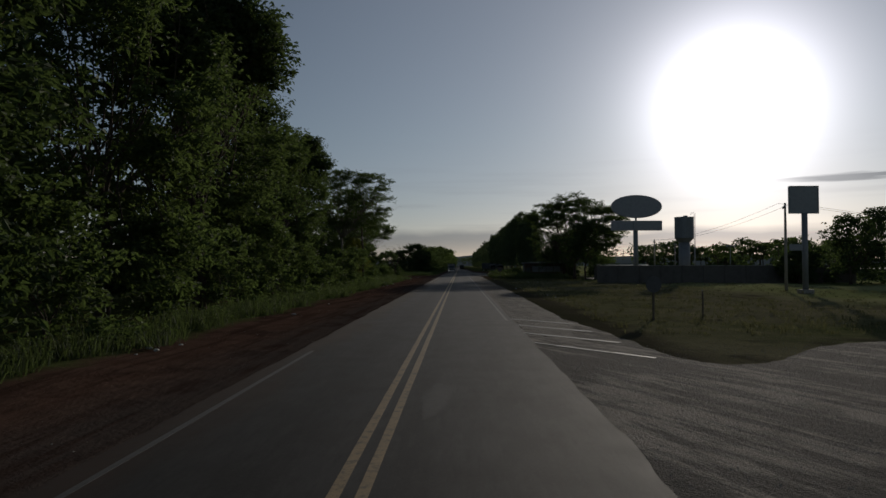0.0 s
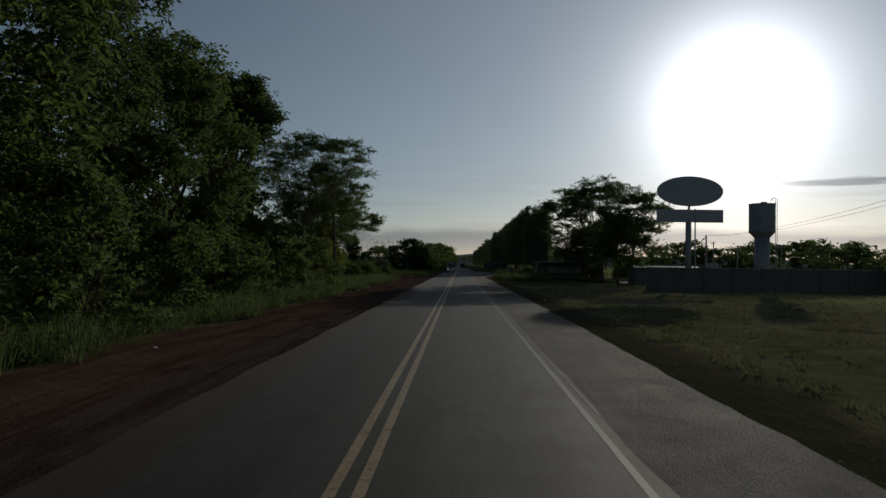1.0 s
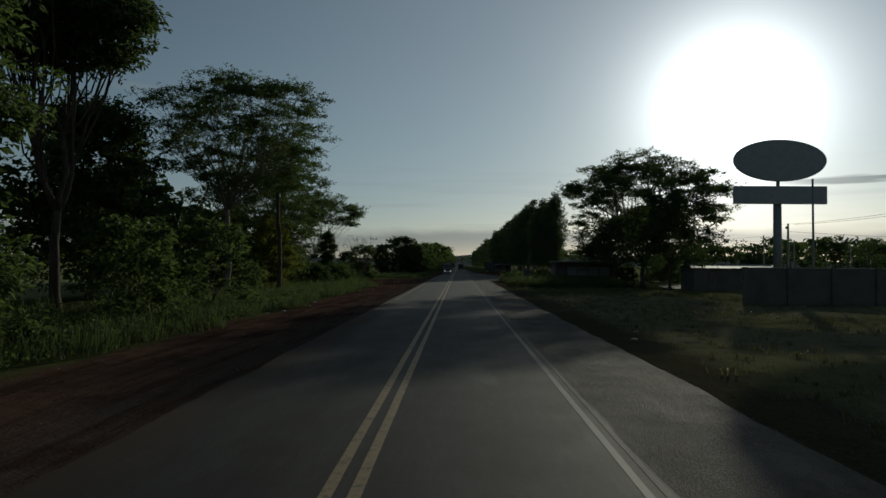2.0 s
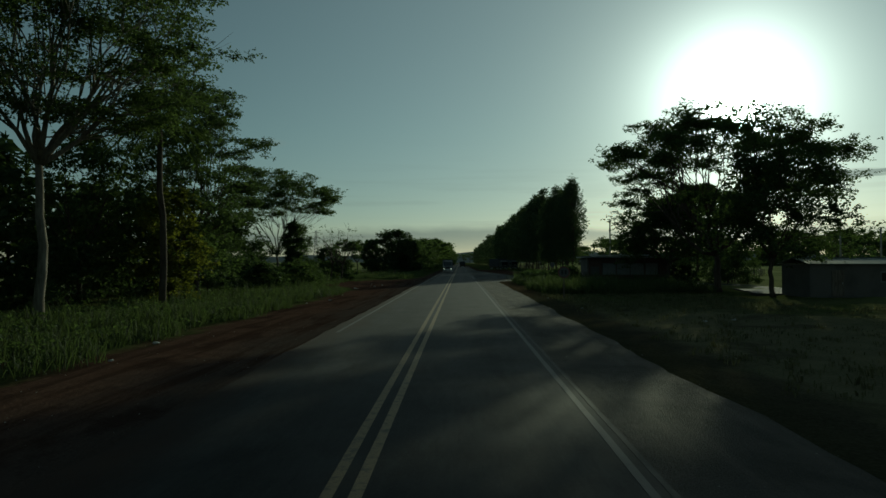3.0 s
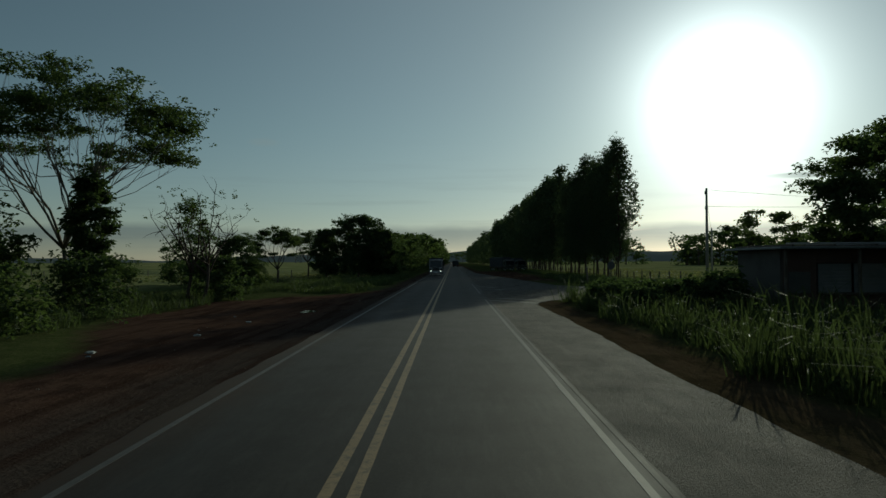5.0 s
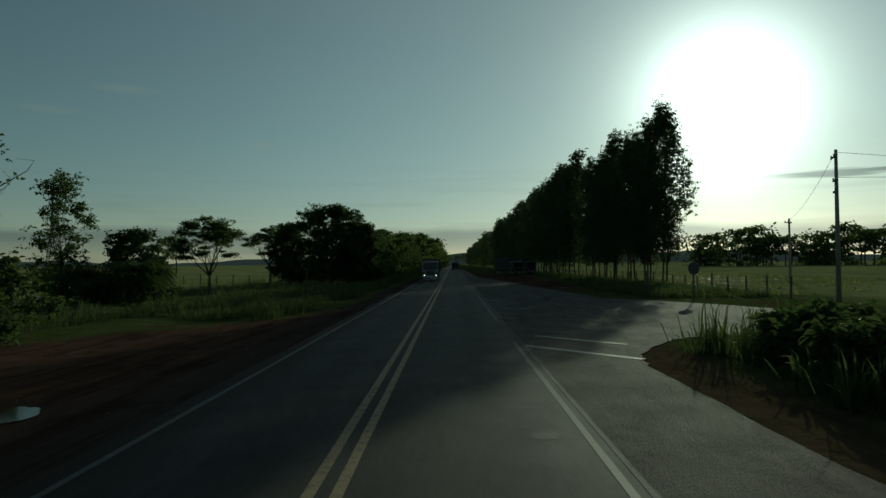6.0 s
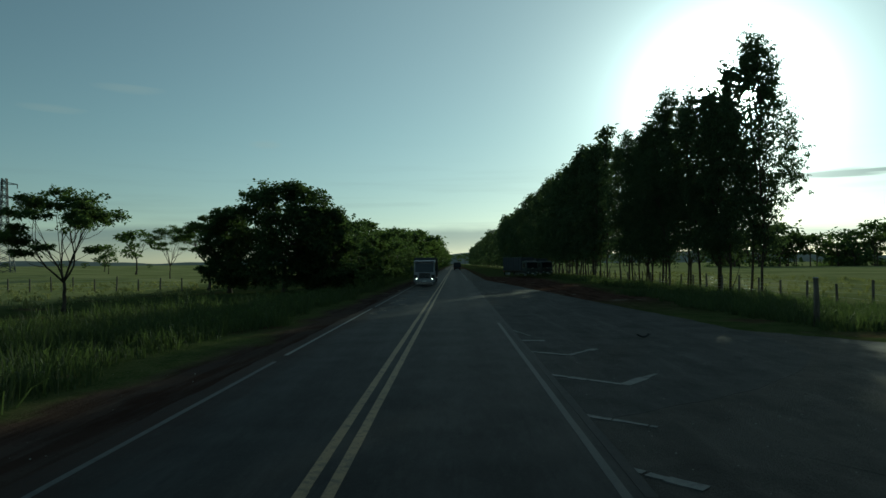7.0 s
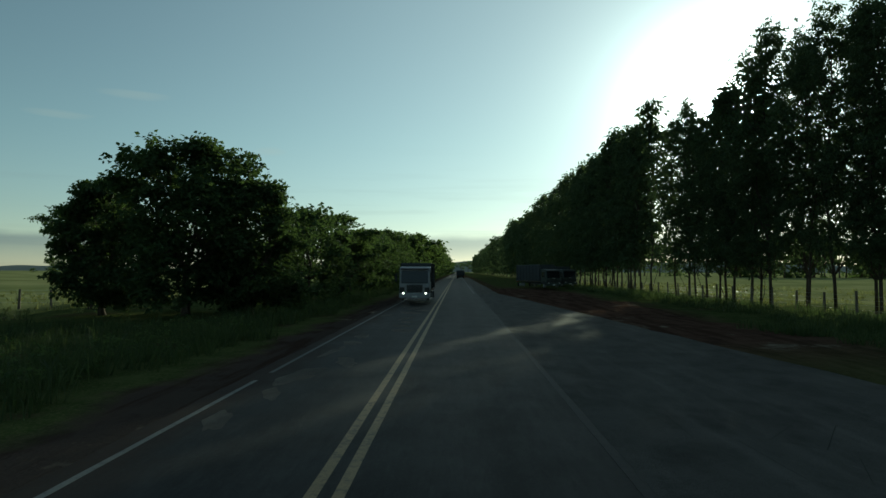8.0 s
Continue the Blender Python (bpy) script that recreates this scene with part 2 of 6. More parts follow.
def ground_material():
    m = Mat("ground_soil_and_grass", 1.0, spec=0.0)
    x, y = m.axis("X"), m.axis("Y")
    big, mid, fine = m.noise(0.06, 5), m.noise(0.9, 6, 0.65), m.noise(14, 5, 0.7)
    wob = m.calc("MULTIPLY", m.calc("SUBTRACT", m.noise(0.35, 5, 0.6), 0.5), 3.2)
    grass = m.mix(m.step(mid, 0.35, 0.65), (0.035, 0.055, 0.016), (0.085, 0.10, 0.035))
    grass = m.mix(m.step(fine, 0.45, 0.7), grass, (0.12, 0.115, 0.05))
    field = m.mix(m.step(big, 0.4, 0.62), (0.19, 0.205, 0.085), (0.29, 0.285, 0.135))
    field = m.mix(m.calc("MULTIPLY", m.step(fine, 0.4, 0.75), 0.4), field, (0.09, 0.12, 0.04))
    dry = m.mix(m.step(fine, 0.4, 0.65), m.mix(m.step(mid, 0.35, 0.65), (0.10, 0.095, 0.052), (0.17, 0.15, 0.09)), (0.21, 0.185, 0.12))
    yard = m.calc("MULTIPLY", m.calc("MULTIPLY", m.step(x, 6.5, 8.0), m.step(y, 122.0, 104.0)), m.step(big, 0.30, 0.52))
    grass = m.mix(m.calc("MULTIPLY", yard, 0.85), grass, dry)
    far = m.step(m.calc("ABSOLUTE", x, 0.0), 26.0, 34.0)
    c = m.mix(far, grass, field)
    dirt = m.mix(m.step(mid, 0.3, 0.7), (0.072, 0.042, 0.030), (0.112, 0.070, 0.051))
    dirt = m.mix(m.calc("MULTIPLY", m.step(fine, 0.5, 0.72), 0.6), dirt, (0.055, 0.030, 0.022))
    # trodden grey grit by the asphalt, dark damp patches, pale colour for sunlit earth
    grit = m.calc("MULTIPLY", m.step(m.calc("ADD", x, wob), -6.6, -4.4), m.step(x, 1.0, 0.0))
    dirt = m.mix(m.calc("MULTIPLY", grit, 0.75), dirt, m.mix(fine, (0.040, 0.036, 0.033), (0.082, 0.070, 0.060)))
    dirt = m.mix(m.calc("MULTIPLY", m.step(m.noise(0.55, 6, 0.65, (1, 0.5, 1), (2, 8, 0)), 0.54, 0.64), 0.7), dirt, (0.034, 0.022, 0.018))
    # sunlit patches of the lay-by earth, painted in as paler blotches
    dirt = m.mix(m.calc("MULTIPLY", m.step(m.noise(0.42, 6, 0.65, (1, 0.6, 1), (7, 3, 0)), 0.60, 0.68), m.step(y, 175.0, 200.0)), dirt, (0.22, 0.18, 0.14))
    ruts = m.noise(1.5, 5, 0.65, (1, 0.07, 1), (4, 2, 0))
    dirt = m.mix(m.calc("MULTIPLY", m.step(ruts, 0.50, 0.60), 0.65), dirt, (0.040, 0.024, 0.018))
    # the bare strip beside the road widens into a pull-off, then narrows
    bulge = m.calc("MULTIPLY", m.step(y, 134.0, 148.0), m.step(y, 172.0, 160.0))
    narrow = m.step(y, 162.0, 178.0)
    edge = m.calc("ADD", m.calc("SUBTRACT", m.calc("MULTIPLY", narrow, 3.7), m.calc("MULTIPLY", bulge, 6.0)), -9.0)
    xl = m.calc("SUBTRACT", m.calc("ADD", x, wob), edge)
    left = m.calc("MULTIPLY", m.step(xl, -0.5, 0.5), m.step(x, 3.0, 1.0))
    xr = m.calc("ADD", x, wob)
    right = m.calc("MULTIPLY", m.step(xr, 9.2, 8.0), m.step(x, 1.0, 3.0))
    # darker soil on the east side, fading out past y 118
    dark_strip = m.calc("MULTIPLY", m.step(x, 1.0, 3.0), m.step(y, 130.0, 118.0))
    dirt = m.mix(m.calc("MULTIPLY", dark_strip, 0.85), dirt, m.mix(m.step(fine, 0.4, 0.7), (0.030, 0.028, 0.022), (0.055, 0.050, 0.038)))
    bare = m.calc("MULTIPLY", m.step(m.noise(0.22, 5, 0.6, (1, 1, 1), (5, 3, 0)), 0.56, 0.66), m.calc("SUBTRACT", 1.0, far))
    lay = m.calc("MULTIPLY", m.calc("MULTIPLY", m.step(y, 196.0, 210.0), m.step(y, 300.0, 280.0)), m.calc("MULTIPLY", m.step(xr, 18.0, 15.5), m.step(x, 5.0, 6.5)))
    f = m.calc("MAXIMUM", m.calc("MAXIMUM", left, lay), m.calc("MAXIMUM", m.calc("MULTIPLY", right, 0.75), m.calc("MULTIPLY", bare, 0.7)))
    return m.color(m.mix(f, c, dirt)).bump(m.calc("ADD", m.calc("ADD", m.calc("MULTIPLY", mid, 2.0), m.calc("MULTIPLY", ruts, 1.5)), m.calc("MULTIPLY", fine, 0.6)), 0.7, 0.06).m


def leaf_material(name, dark, light, through=0.45):
    m = Mat(name, 0.7, spec=0.2)
    g = m.node("ShaderNodeNewGeometry")
    o = m.node("ShaderNodeObjectInfo")
    c = m.mix(g.outputs["Random Per Island"], dark, light)
    c = m.mix(m.calc("MULTIPLY", o.outputs["Random"], 0.35), c, tuple(v * 0.7 for v in dark))
    m.color(c)
    tr, mx = m.node("ShaderNodeBsdfTranslucent"), m.node("ShaderNodeMixShader")
    m.put(m.mix(0.5, c, (light[0] * 1.5, light[1] * 1.6, light[2] * 0.8)), tr.inputs["Color"])
    mx.inputs[0].default_value = through
    out = m.nt.nodes["Material Output"]
    m.nt.links.new(m.b.outputs[0], mx.inputs[1])
    m.nt.links.new(tr.outputs[0], mx.inputs[2])
    m.nt.links.new(mx.outputs[0], out.inputs["Surface"])
    return m.m


def bark_material(name, dark, light, stretch=(1, 1, 0.15)):
    m = Mat(name, 0.9, spec=0.15)
    a, b = m.noise(9, 6, 0.6, stretch), m.noise(1.3, 4)
    c = m.mix(m.step(a, 0.35, 0.7), dark, light)
    c = m.mix(m.calc("MULTIPLY", m.step(b, 0.5, 0.7), 0.5), c, tuple(v * 0.55 for v in dark))
    return m.color(c).bump(a, 0.7, 0.03).m


def plain_material(name, col, rough=0.6, metal=0.0, dirt=0.35, scale=3.0):
    m = Mat(name, rough, metal)
    a, b = m.noise(scale, 5, 0.6), m.noise(scale * 14, 4, 0.6)
    c = m.mix(m.calc("MULTIPLY", m.step(a, 0.45, 0.75), dirt), col, tuple(v * 0.45 for v in col))
    c = m.mix(m.calc("MULTIPLY", m.step(b, 0.5, 0.75), dirt * 0.6), c, tuple(v * 0.6 + 0.02 for v in col))
    return m.color(c).rough(m.calc("ADD", rough - 0.08, m.calc("MULTIPLY", a, 0.2))).bump(b, 0.12, 0.004).m


def glow_material(name, col, strength):
    m = Mat(name, 0.2)
    m.color(col)
    m.b.inputs["Emission Color"].default_value = (*col, 1)
    m.b.inputs["Emission Strength"].default_value = strength
    return m.m


# black for tarred cracks, and for the painted shade of the road's step
CRACK_AND_STEP_SHADE = plain_material("black_tar_crack_and_step_shade", (0.007, 0.007, 0.007), 0.75, 0.0, 0.5, 6.0)
OLD_ASPHALT = asphalt_material("older_dark_asphalt", (0.054, 0.051, 0.047), (0.115, 0.107, 0.097), True)
APRON = apron_material()
PYLON_STEEL = plain_material("dull_dark_lattice_steel", (0.10, 0.105, 0.11), 0.7, 0.2)
ASPHALT = asphalt_material("asphalt", (0.021, 0.0205, 0.020), (0.042, 0.040, 0.0375), False)
SHOULDER = asphalt_material("worn_gravelly_asphalt", (0.060, 0.053, 0.046), (0.128, 0.112, 0.092), True)
# lighter asphalt colour, stands for the highlight on the overlay's edge
SEAM_HIGHLIGHT = asphalt_material("worn_overlay_edge_highlight", (0.05, 0.047, 0.043), (0.098, 0.091, 0.082), False)
EDGE_PAINT = paint_material("worn_thin_white_road_paint", (0.095, 0.092, 0.086), (0.055, 0.055, 0.053))
GHOST_PAINT = paint_material("ghost_of_white_road_paint", (0.105, 0.103, 0.097), (0.045, 0.045, 0.044))
WHITE_PAINT = paint_material("worn_white_road_paint", (0.225, 0.219, 0.20), (0.07, 0.07, 0.068))
YELLOW_PAINT = paint_material("worn_yellow_road_paint", (0.38, 0.267, 0.131), (0.06, 0.055, 0.046))
GROUND = ground_material()
LEAF = leaf_material("broad_leaf_green", (0.046, 0.076, 0.027), (0.105, 0.14, 0.055), 0.45)
LEAF_DARK = leaf_material("dark_leaf_green", (0.038, 0.064, 0.028), (0.088, 0.12, 0.048), 0.40)
LEAF_VINE = leaf_material("yellow_green_vine_leaf", (0.075, 0.095, 0.018), (0.16, 0.16, 0.035), 0.5)
LEAF_EUC = leaf_material("grey_green_eucalypt_leaf", (0.042, 0.066, 0.036), (0.095, 0.12, 0.066), 0.42)
LEAF_PALM = leaf_material("palm_frond_green", (0.035, 0.055, 0.018), (0.080, 0.105, 0.035), 0.35)
GRASS = leaf_material("grass_blade_green", (0.038, 0.056, 0.025), (0.082, 0.105, 0.045), 0.42)
GRASS_DRY = leaf_material("dry_grass_blade", (0.075, 0.078, 0.040), (0.15, 0.14, 0.085), 0.25)
GRASS_PALE = leaf_material("pale_pasture_blade", (0.13, 0.14, 0.055), (0.24, 0.235, 0.11), 0.35)
BARK = bark_material("brown_bark", (0.055, 0.042, 0.032), (0.13, 0.105, 0.082))
BARK_PALE = bark_material("pale_bark", (0.14, 0.12, 0.095), (0.30, 0.27, 0.22))
BARK_EUC = bark_material("eucalypt_bark", (0.05, 0.038, 0.03), (0.12, 0.095, 0.075))
STEEL_GREY = plain_material("grey_painted_steel", (0.22, 0.23, 0.24), 0.5, 0.2)
STEEL_GALV = plain_material("galvanised_steel", (0.40, 0.41, 0.42), 0.45, 0.8)
SIGN_BACK = plain_material("weathered_sign_sheet", (0.30, 0.31, 0.33), 0.55)
SIGN_REAR = plain_material("dull_dark_sign_back", (0.10, 0.10, 0.105), 0.7, 0.0, 0.5)
SIGN_RED = plain_material("faded_red_sign_paint", (0.16, 0.05, 0.045), 0.6, 0.0, 0.6)
SIGN_WHITE = plain_material("white_sign_paint", (0.70, 0.70, 0.68), 0.45)
SIGN_FADED = plain_material("faded_grey_sign_face", (0.09, 0.09, 0.086), 0.6)
FADED_PAINT = paint_material("nearly_gone_white_road_paint", (0.20, 0.195, 0.18), (0.06, 0.06, 0.058))
SIGN_BLACK = plain_material("black_sign_paint", (0.02, 0.02, 0.02), 0.5)
CONCRETE = plain_material("weathered_concrete", (0.30, 0.28, 0.25), 0.9, 0.0, 0.5)
WOOD_POST = bark_material("grey_weathered_wood", (0.09, 0.075, 0.06), (0.20, 0.175, 0.145))
STALL_PAINT = plain_material("dull_red_stall_paint", (0.105, 0.068, 0.056), 0.8, 0.0, 0.6, 1.2)
HUT_ROOF = plain_material("weathered_green_sheet", (0.11, 0.145, 0.12), 0.6, 0.1, 0.5, 1.5)
WALL_PAINT = plain_material("dirty_rendered_wall", (0.12, 0.11, 0.10), 0.9, 0.0, 0.6, 0.8)
ROOF_SHEET = plain_material("corrugated_zinc_sheet", (0.40, 0.38, 0.36), 0.6, 0.3, 0.6, 1.0)
TRUCK_WHITE = plain_material("white_truck_paint", (0.31, 0.31, 0.325), 0.35, 0.0, 0.5)
TRUCK_DARK = plain_material("dark_green_truck_paint", (0.035, 0.05, 0.045), 0.4)
TARP = plain_material("dark_truck_tarpaulin", (0.05, 0.055, 0.06), 0.7)
RUBBER = plain_material("black_rubber", (0.018, 0.018, 0.018), 0.85)
BLACK_TRIM = plain_material("black_plastic_trim", (0.025, 0.025, 0.027), 0.55)
GLASS_DARK = plain_material("dark_windscreen_glass", (0.012, 0.014, 0.016), 0.06, 0.0, 0.0)
CABLE = plain_material("black_cable", (0.02, 0.02, 0.02), 0.7)
WATER = plain_material("muddy_puddle_water", (0.05, 0.03, 0.02), 0.03, 0.0, 0.0)
PAPER = plain_material("pale_litter_plastic", (0.42, 0.42, 0.39), 0.5)
HEADLIGHT = glow_material("lit_headlight", (1.0, 0.95, 0.85), 2.5)
RED_LENS = plain_material("red_lamp_lens", (0.30, 0.01, 0.01), 0.25, 0.0, 0.1)


# ---- shaping helpers ----
def mesh_data(name, verts, faces, mats, smooth=False, index=None):
    me = bpy.data.meshes.new(name)
    verts = np.asarray(verts, dtype=np.float32).reshape(-1, 3)
    faces = [np.asarray(f, dtype=np.int32) for f in (faces if isinstance(faces, list) else [faces])]
    faces = [f for f in faces if len(f)]
    loops = np.concatenate([f.ravel() for f in faces])
    total = np.concatenate([np.full(len(f), f.shape[1], dtype=np.int32) for f in faces])
    start = np.concatenate([[0], np.cumsum(total)[:-1]]).astype(np.int32)
    me.vertices.add(len(verts))
    me.vertices.foreach_set("co", verts.ravel())
    me.loops.add(len(loops))
    me.loops.foreach_set("vertex_index", loops)
    me.polygons.add(len(total))
    me.polygons.foreach_set("loop_start", start)
    me.polygons.foreach_set("loop_total", total)
    for mat in (mats if isinstance(mats, list) else [mats]):
        me.materials.append(mat)
    if index is not None:
        me.polygons.foreach_set("material_index", np.asarray(index, dtype=np.int32))
    me.polygons.foreach_set("use_smooth", np.full(len(total), smooth, dtype=bool))
    me.update(calc_edges=True)
    me.validate()
    return me


def thing(name, x, y, z=0.0, turn=0.0, label="", category="", group="", kind=""):
    ob = new(name)
    ob.empty_display_size = 0.3
    ob.matrix_basis = pose(x, y, z, 0, 0, turn)
    return tagged(ob, label, category, group, kind)


def part(name, geo, mat, parent, label="", smooth=False):
    """geo: a bmesh, or a pair of vertices and faces. Links it as one mesh under parent."""
    if isinstance(geo, bmesh.types.BMesh):
        me = bpy.data.meshes.new(name)
        geo.to_mesh(me)
        geo.free()
        me.materials.append(mat)
        if smooth:
            me.polygons.foreach_set("use_smooth", np.full(len(me.polygons), True))
    else:
        me = mesh_data(name, geo[0], geo[1], mat, smooth)
    ob = new(name, me)
    ob.parent = parent
    return tagged(ob, label)


def block(*specs, bevel=0.015):
    """A bmesh of bevelled boxes: (cx, cy, cz, sx, sy, sz[, rotation matrix])."""
    bm = bmesh.new()
    for s in specs:
        cx, cy, cz, sx, sy, sz = s[:6]
        m = Matrix.Translation((cx, cy, cz)) @ (s[6] if len(s) > 6 else Matrix.Identity(4)) @ Matrix.Diagonal((sx, sy, sz, 1))
        made = bmesh.ops.create_cube(bm, size=1.0, matrix=m)
        if bevel:
            edges = list({e for v in made["verts"] for e in v.link_edges})
            bmesh.ops.bevel(bm, geom=edges, offset=min(bevel, 0.3 * min(sx, sy, sz)), segments=1, affect="EDGES")
    return bm


def outline(points, depth, axis="y", bevel=0.02):
    """A bmesh of a flat outline given in two coordinates, thickened along an axis and centred on it."""
    bm = bmesh.new()
    put = {"y": lambda a, b, d: (a, d, b), "x": lambda a, b, d: (d, a, b), "z": lambda a, b, d: (a, b, d)}[axis]
    f = bm.faces.new([bm.verts.new(put(a, b, -depth / 2)) for a, b in points])
    r = bmesh.ops.extrude_face_region(bm, geom=[f])
    v = [g for g in r["geom"] if isinstance(g, bmesh.types.BMVert)]
    bmesh.ops.translate(bm, verts=v, vec=put(0, 0, depth))
    bmesh.ops.recalc_face_normals(bm, faces=bm.faces[:])
    if bevel:
        bmesh.ops.bevel(bm, geom=bm.edges[:], offset=bevel, segments=1, affect="EDGES")
    return bm


def tube(points, radii, sides=7, cap=True):
    p = np.asarray(points, float)
    r = np.broadcast_to(np.asarray(radii, float), (len(p),))
    d = np.gradient(p, axis=0)
    d /= np.linalg.norm(d, axis=1)[:, None] + 1e-9
    ref = np.array([1.0, 0, 0]) if abs(d[0][0]) < 0.8 else np.array([0, 1.0, 0])
    u = np.cross(d, ref)
    u /= np.linalg.norm(u, axis=1)[:, None] + 1e-9
    w = np.cross(d, u)
    a = np.linspace(0, 2 * np.pi, sides, endpoint=False)
    v = p[:, None] + r[:, None, None] * (np.cos(a)[None, :, None] * u[:, None] + np.sin(a)[None, :, None] * w[:, None])
    n, k = len(p), np.arange(sides)
    q = [np.stack([i * sides + k, i * sides + (k + 1) % sides, (i + 1) * sides + (k + 1) % sides, (i + 1) * sides + k], 1) for i in range(n - 1)]
    verts = v.reshape(-1, 3)
    q = np.concatenate(q)
    if cap:
        verts = np.concatenate([verts, p[:1], p[-1:]])
        e0 = np.stack([np.full(sides, n * sides), np.full(sides, n * sides), (k + 1) % sides, k], 1)[:, 1:]
        e1 = np.stack([np.full(sides, n * sides + 1), (n - 1) * sides + k, (n - 1) * sides + (k + 1) % sides], 1)
        return verts, [q, np.concatenate([e0, e1])]
    return verts, [q]


def join(geos):
    verts, quads, tris, n = [], [], [], 0
    for v, fs in geos:
        verts.append(v)
        for f in fs:
            (quads if f.shape[1] == 4 else tris).append(f + n)
        n += len(v)
    out = []
    if quads:
        out.append(np.concatenate(quads))
    if tris:
        out.append(np.concatenate(tris))
    return np.concatenate(verts), out


def ribbon(rows, z, thick, step=1.0, ragged=0.0, seed=1):
    """A slab along rows of (x, y, width): cross-wise rows of vertices, with sides that go down into the ground."""
    rows = np.asarray(rows, float)
    s = np.concatenate([[0], np.cumsum(np.hypot(*np.diff(rows[:, :2], axis=0).T))])
    t = np.linspace(0, s[-1], max(2, int(s[-1] / step) + 1))
    x, y, w = (np.interp(t, s, rows[:, i]) for i in range(3))
    if len(rows) > 2:
        k = max(3, int(4 / step)) | 1
        ker = np.ones(k) / k
        x, y, w = (np.convolve(np.pad(v, k // 2, mode="edge"), ker, "valid") for v in (x, y, w))
    d = np.stack([np.gradient(x), np.gradient(y)], 1)
    d /= np.linalg.norm(d, axis=1)[:, None]
    nrm = np.stack([d[:, 1], -d[:, 0]], 1)
    rng = np.random.default_rng(seed)
    jit = [np.convolve(rng.normal(0, 1, len(t) + 4), [0.2] * 5, "valid") * ragged for _ in range(2)]
    c = np.stack([x, y], 1)
    lo, hi = c - nrm * (w / 2 + jit[0])[:, None], c + nrm * (w / 2 + jit[1])[:, None]
    zz = np.full(len(t), z)
    cols = [np.column_stack([lo, zz - thick]), np.column_stack([lo, zz]), np.column_stack([hi, zz]), np.column_stack([hi, zz - thick])]
    v = np.concatenate(cols)
    n = len(t)
    i = np.arange(n - 1)
    return v, [np.concatenate([np.stack([a * n + i, a * n + i + 1, (a + 1) * n + i + 1, (a + 1) * n + i], 1) for a in range(3)])]


def leaf_geo(P, size, rng, slim=0.32, droop=0.25, fold=0.12, whorl=7):
    """Leaves in whorls that spread from the points P; the number of leaves is len(P)."""
    k = max(1, len(P) // whorl)
    tips = P[rng.permutation(len(P))[:k]]
    n = k * whorl
    head = rng.uniform(0, 2 * np.pi, k)
    az = (head[:, None] + np.linspace(0, 2 * np.pi, whorl, endpoint=False)[None] + rng.normal(0, 0.35, (k, whorl))).ravel()
    el = rng.normal(-droop, 0.42, n)
    d = np.stack([np.cos(el) * np.cos(az), np.cos(el) * np.sin(az), np.sin(el)], 1)
    base = np.repeat(tips, whorl, axis=0) + d * size * 0.25 + rng.normal(0, 0.34, (n, 3)) * size * np.array([1, 1, 0.6])
    r = rng.normal(0, 0.7, (n, 3)) + np.array([0, 0, 0.9])
    s = np.cross(d, r)
    s /= np.linalg.norm(s, axis=1)[:, None] + 1e-9
    up = np.cross(s, d)
    L = (size * rng.uniform(0.6, 1.45, n))[:, None]
    mid = base + d * L * 0.45 + up * L * fold
    v = np.stack([base, mid + s * L * slim, base + d * L - up * L * fold * 0.8, mid - s * L * slim], 1).reshape(-1, 3)
    q = np.arange(4 * n).reshape(n, 4)
    return v, [q]


def crown_points(lobes, per_lobe, rng, clump=0.34, clusters=14):
    """Points in ragged clusters on the outer parts of the lobes, thicker above than below."""
    pts = []
    for cx, cy, cz, rx, ry, rz in lobes:
        k = clusters
        dirs = rng.normal(0, 1, (k, 3))
        dirs[:, 2] += 0.25
        dirs /= np.linalg.norm(dirs, axis=1)[:, None]
        R = np.array([rx, ry, rz])
        c = np.array([cx, cy, cz]) + dirs * R * rng.uniform(0.45, 1.12, (k, 1))
        m = per_lobe // k
        g = np.clip(rng.normal(0, 1, (k, m, 3)), -1.6, 1.6) * R * clump * rng.uniform(0.4, 1.35, (k, 1, 1))
        pts.append((c[:, None] + g).reshape(-1, 3))
    return np.concatenate(pts)


def bent(a, b, rng, n=5, bow=0.12, lift=0.0):
    a, b = np.asarray(a, float), np.asarray(b, float)
    t = np.linspace(0, 1, n)[:, None]
    length = np.linalg.norm(b - a)
    off = rng.normal(0, bow * length * 0.5, 3)
    off[2] += lift * length
    return a + (b - a) * t + off * np.sin(np.pi * t) + rng.normal(0, 0.012 * length, (n, 3)) * np.sin(np.pi * t)


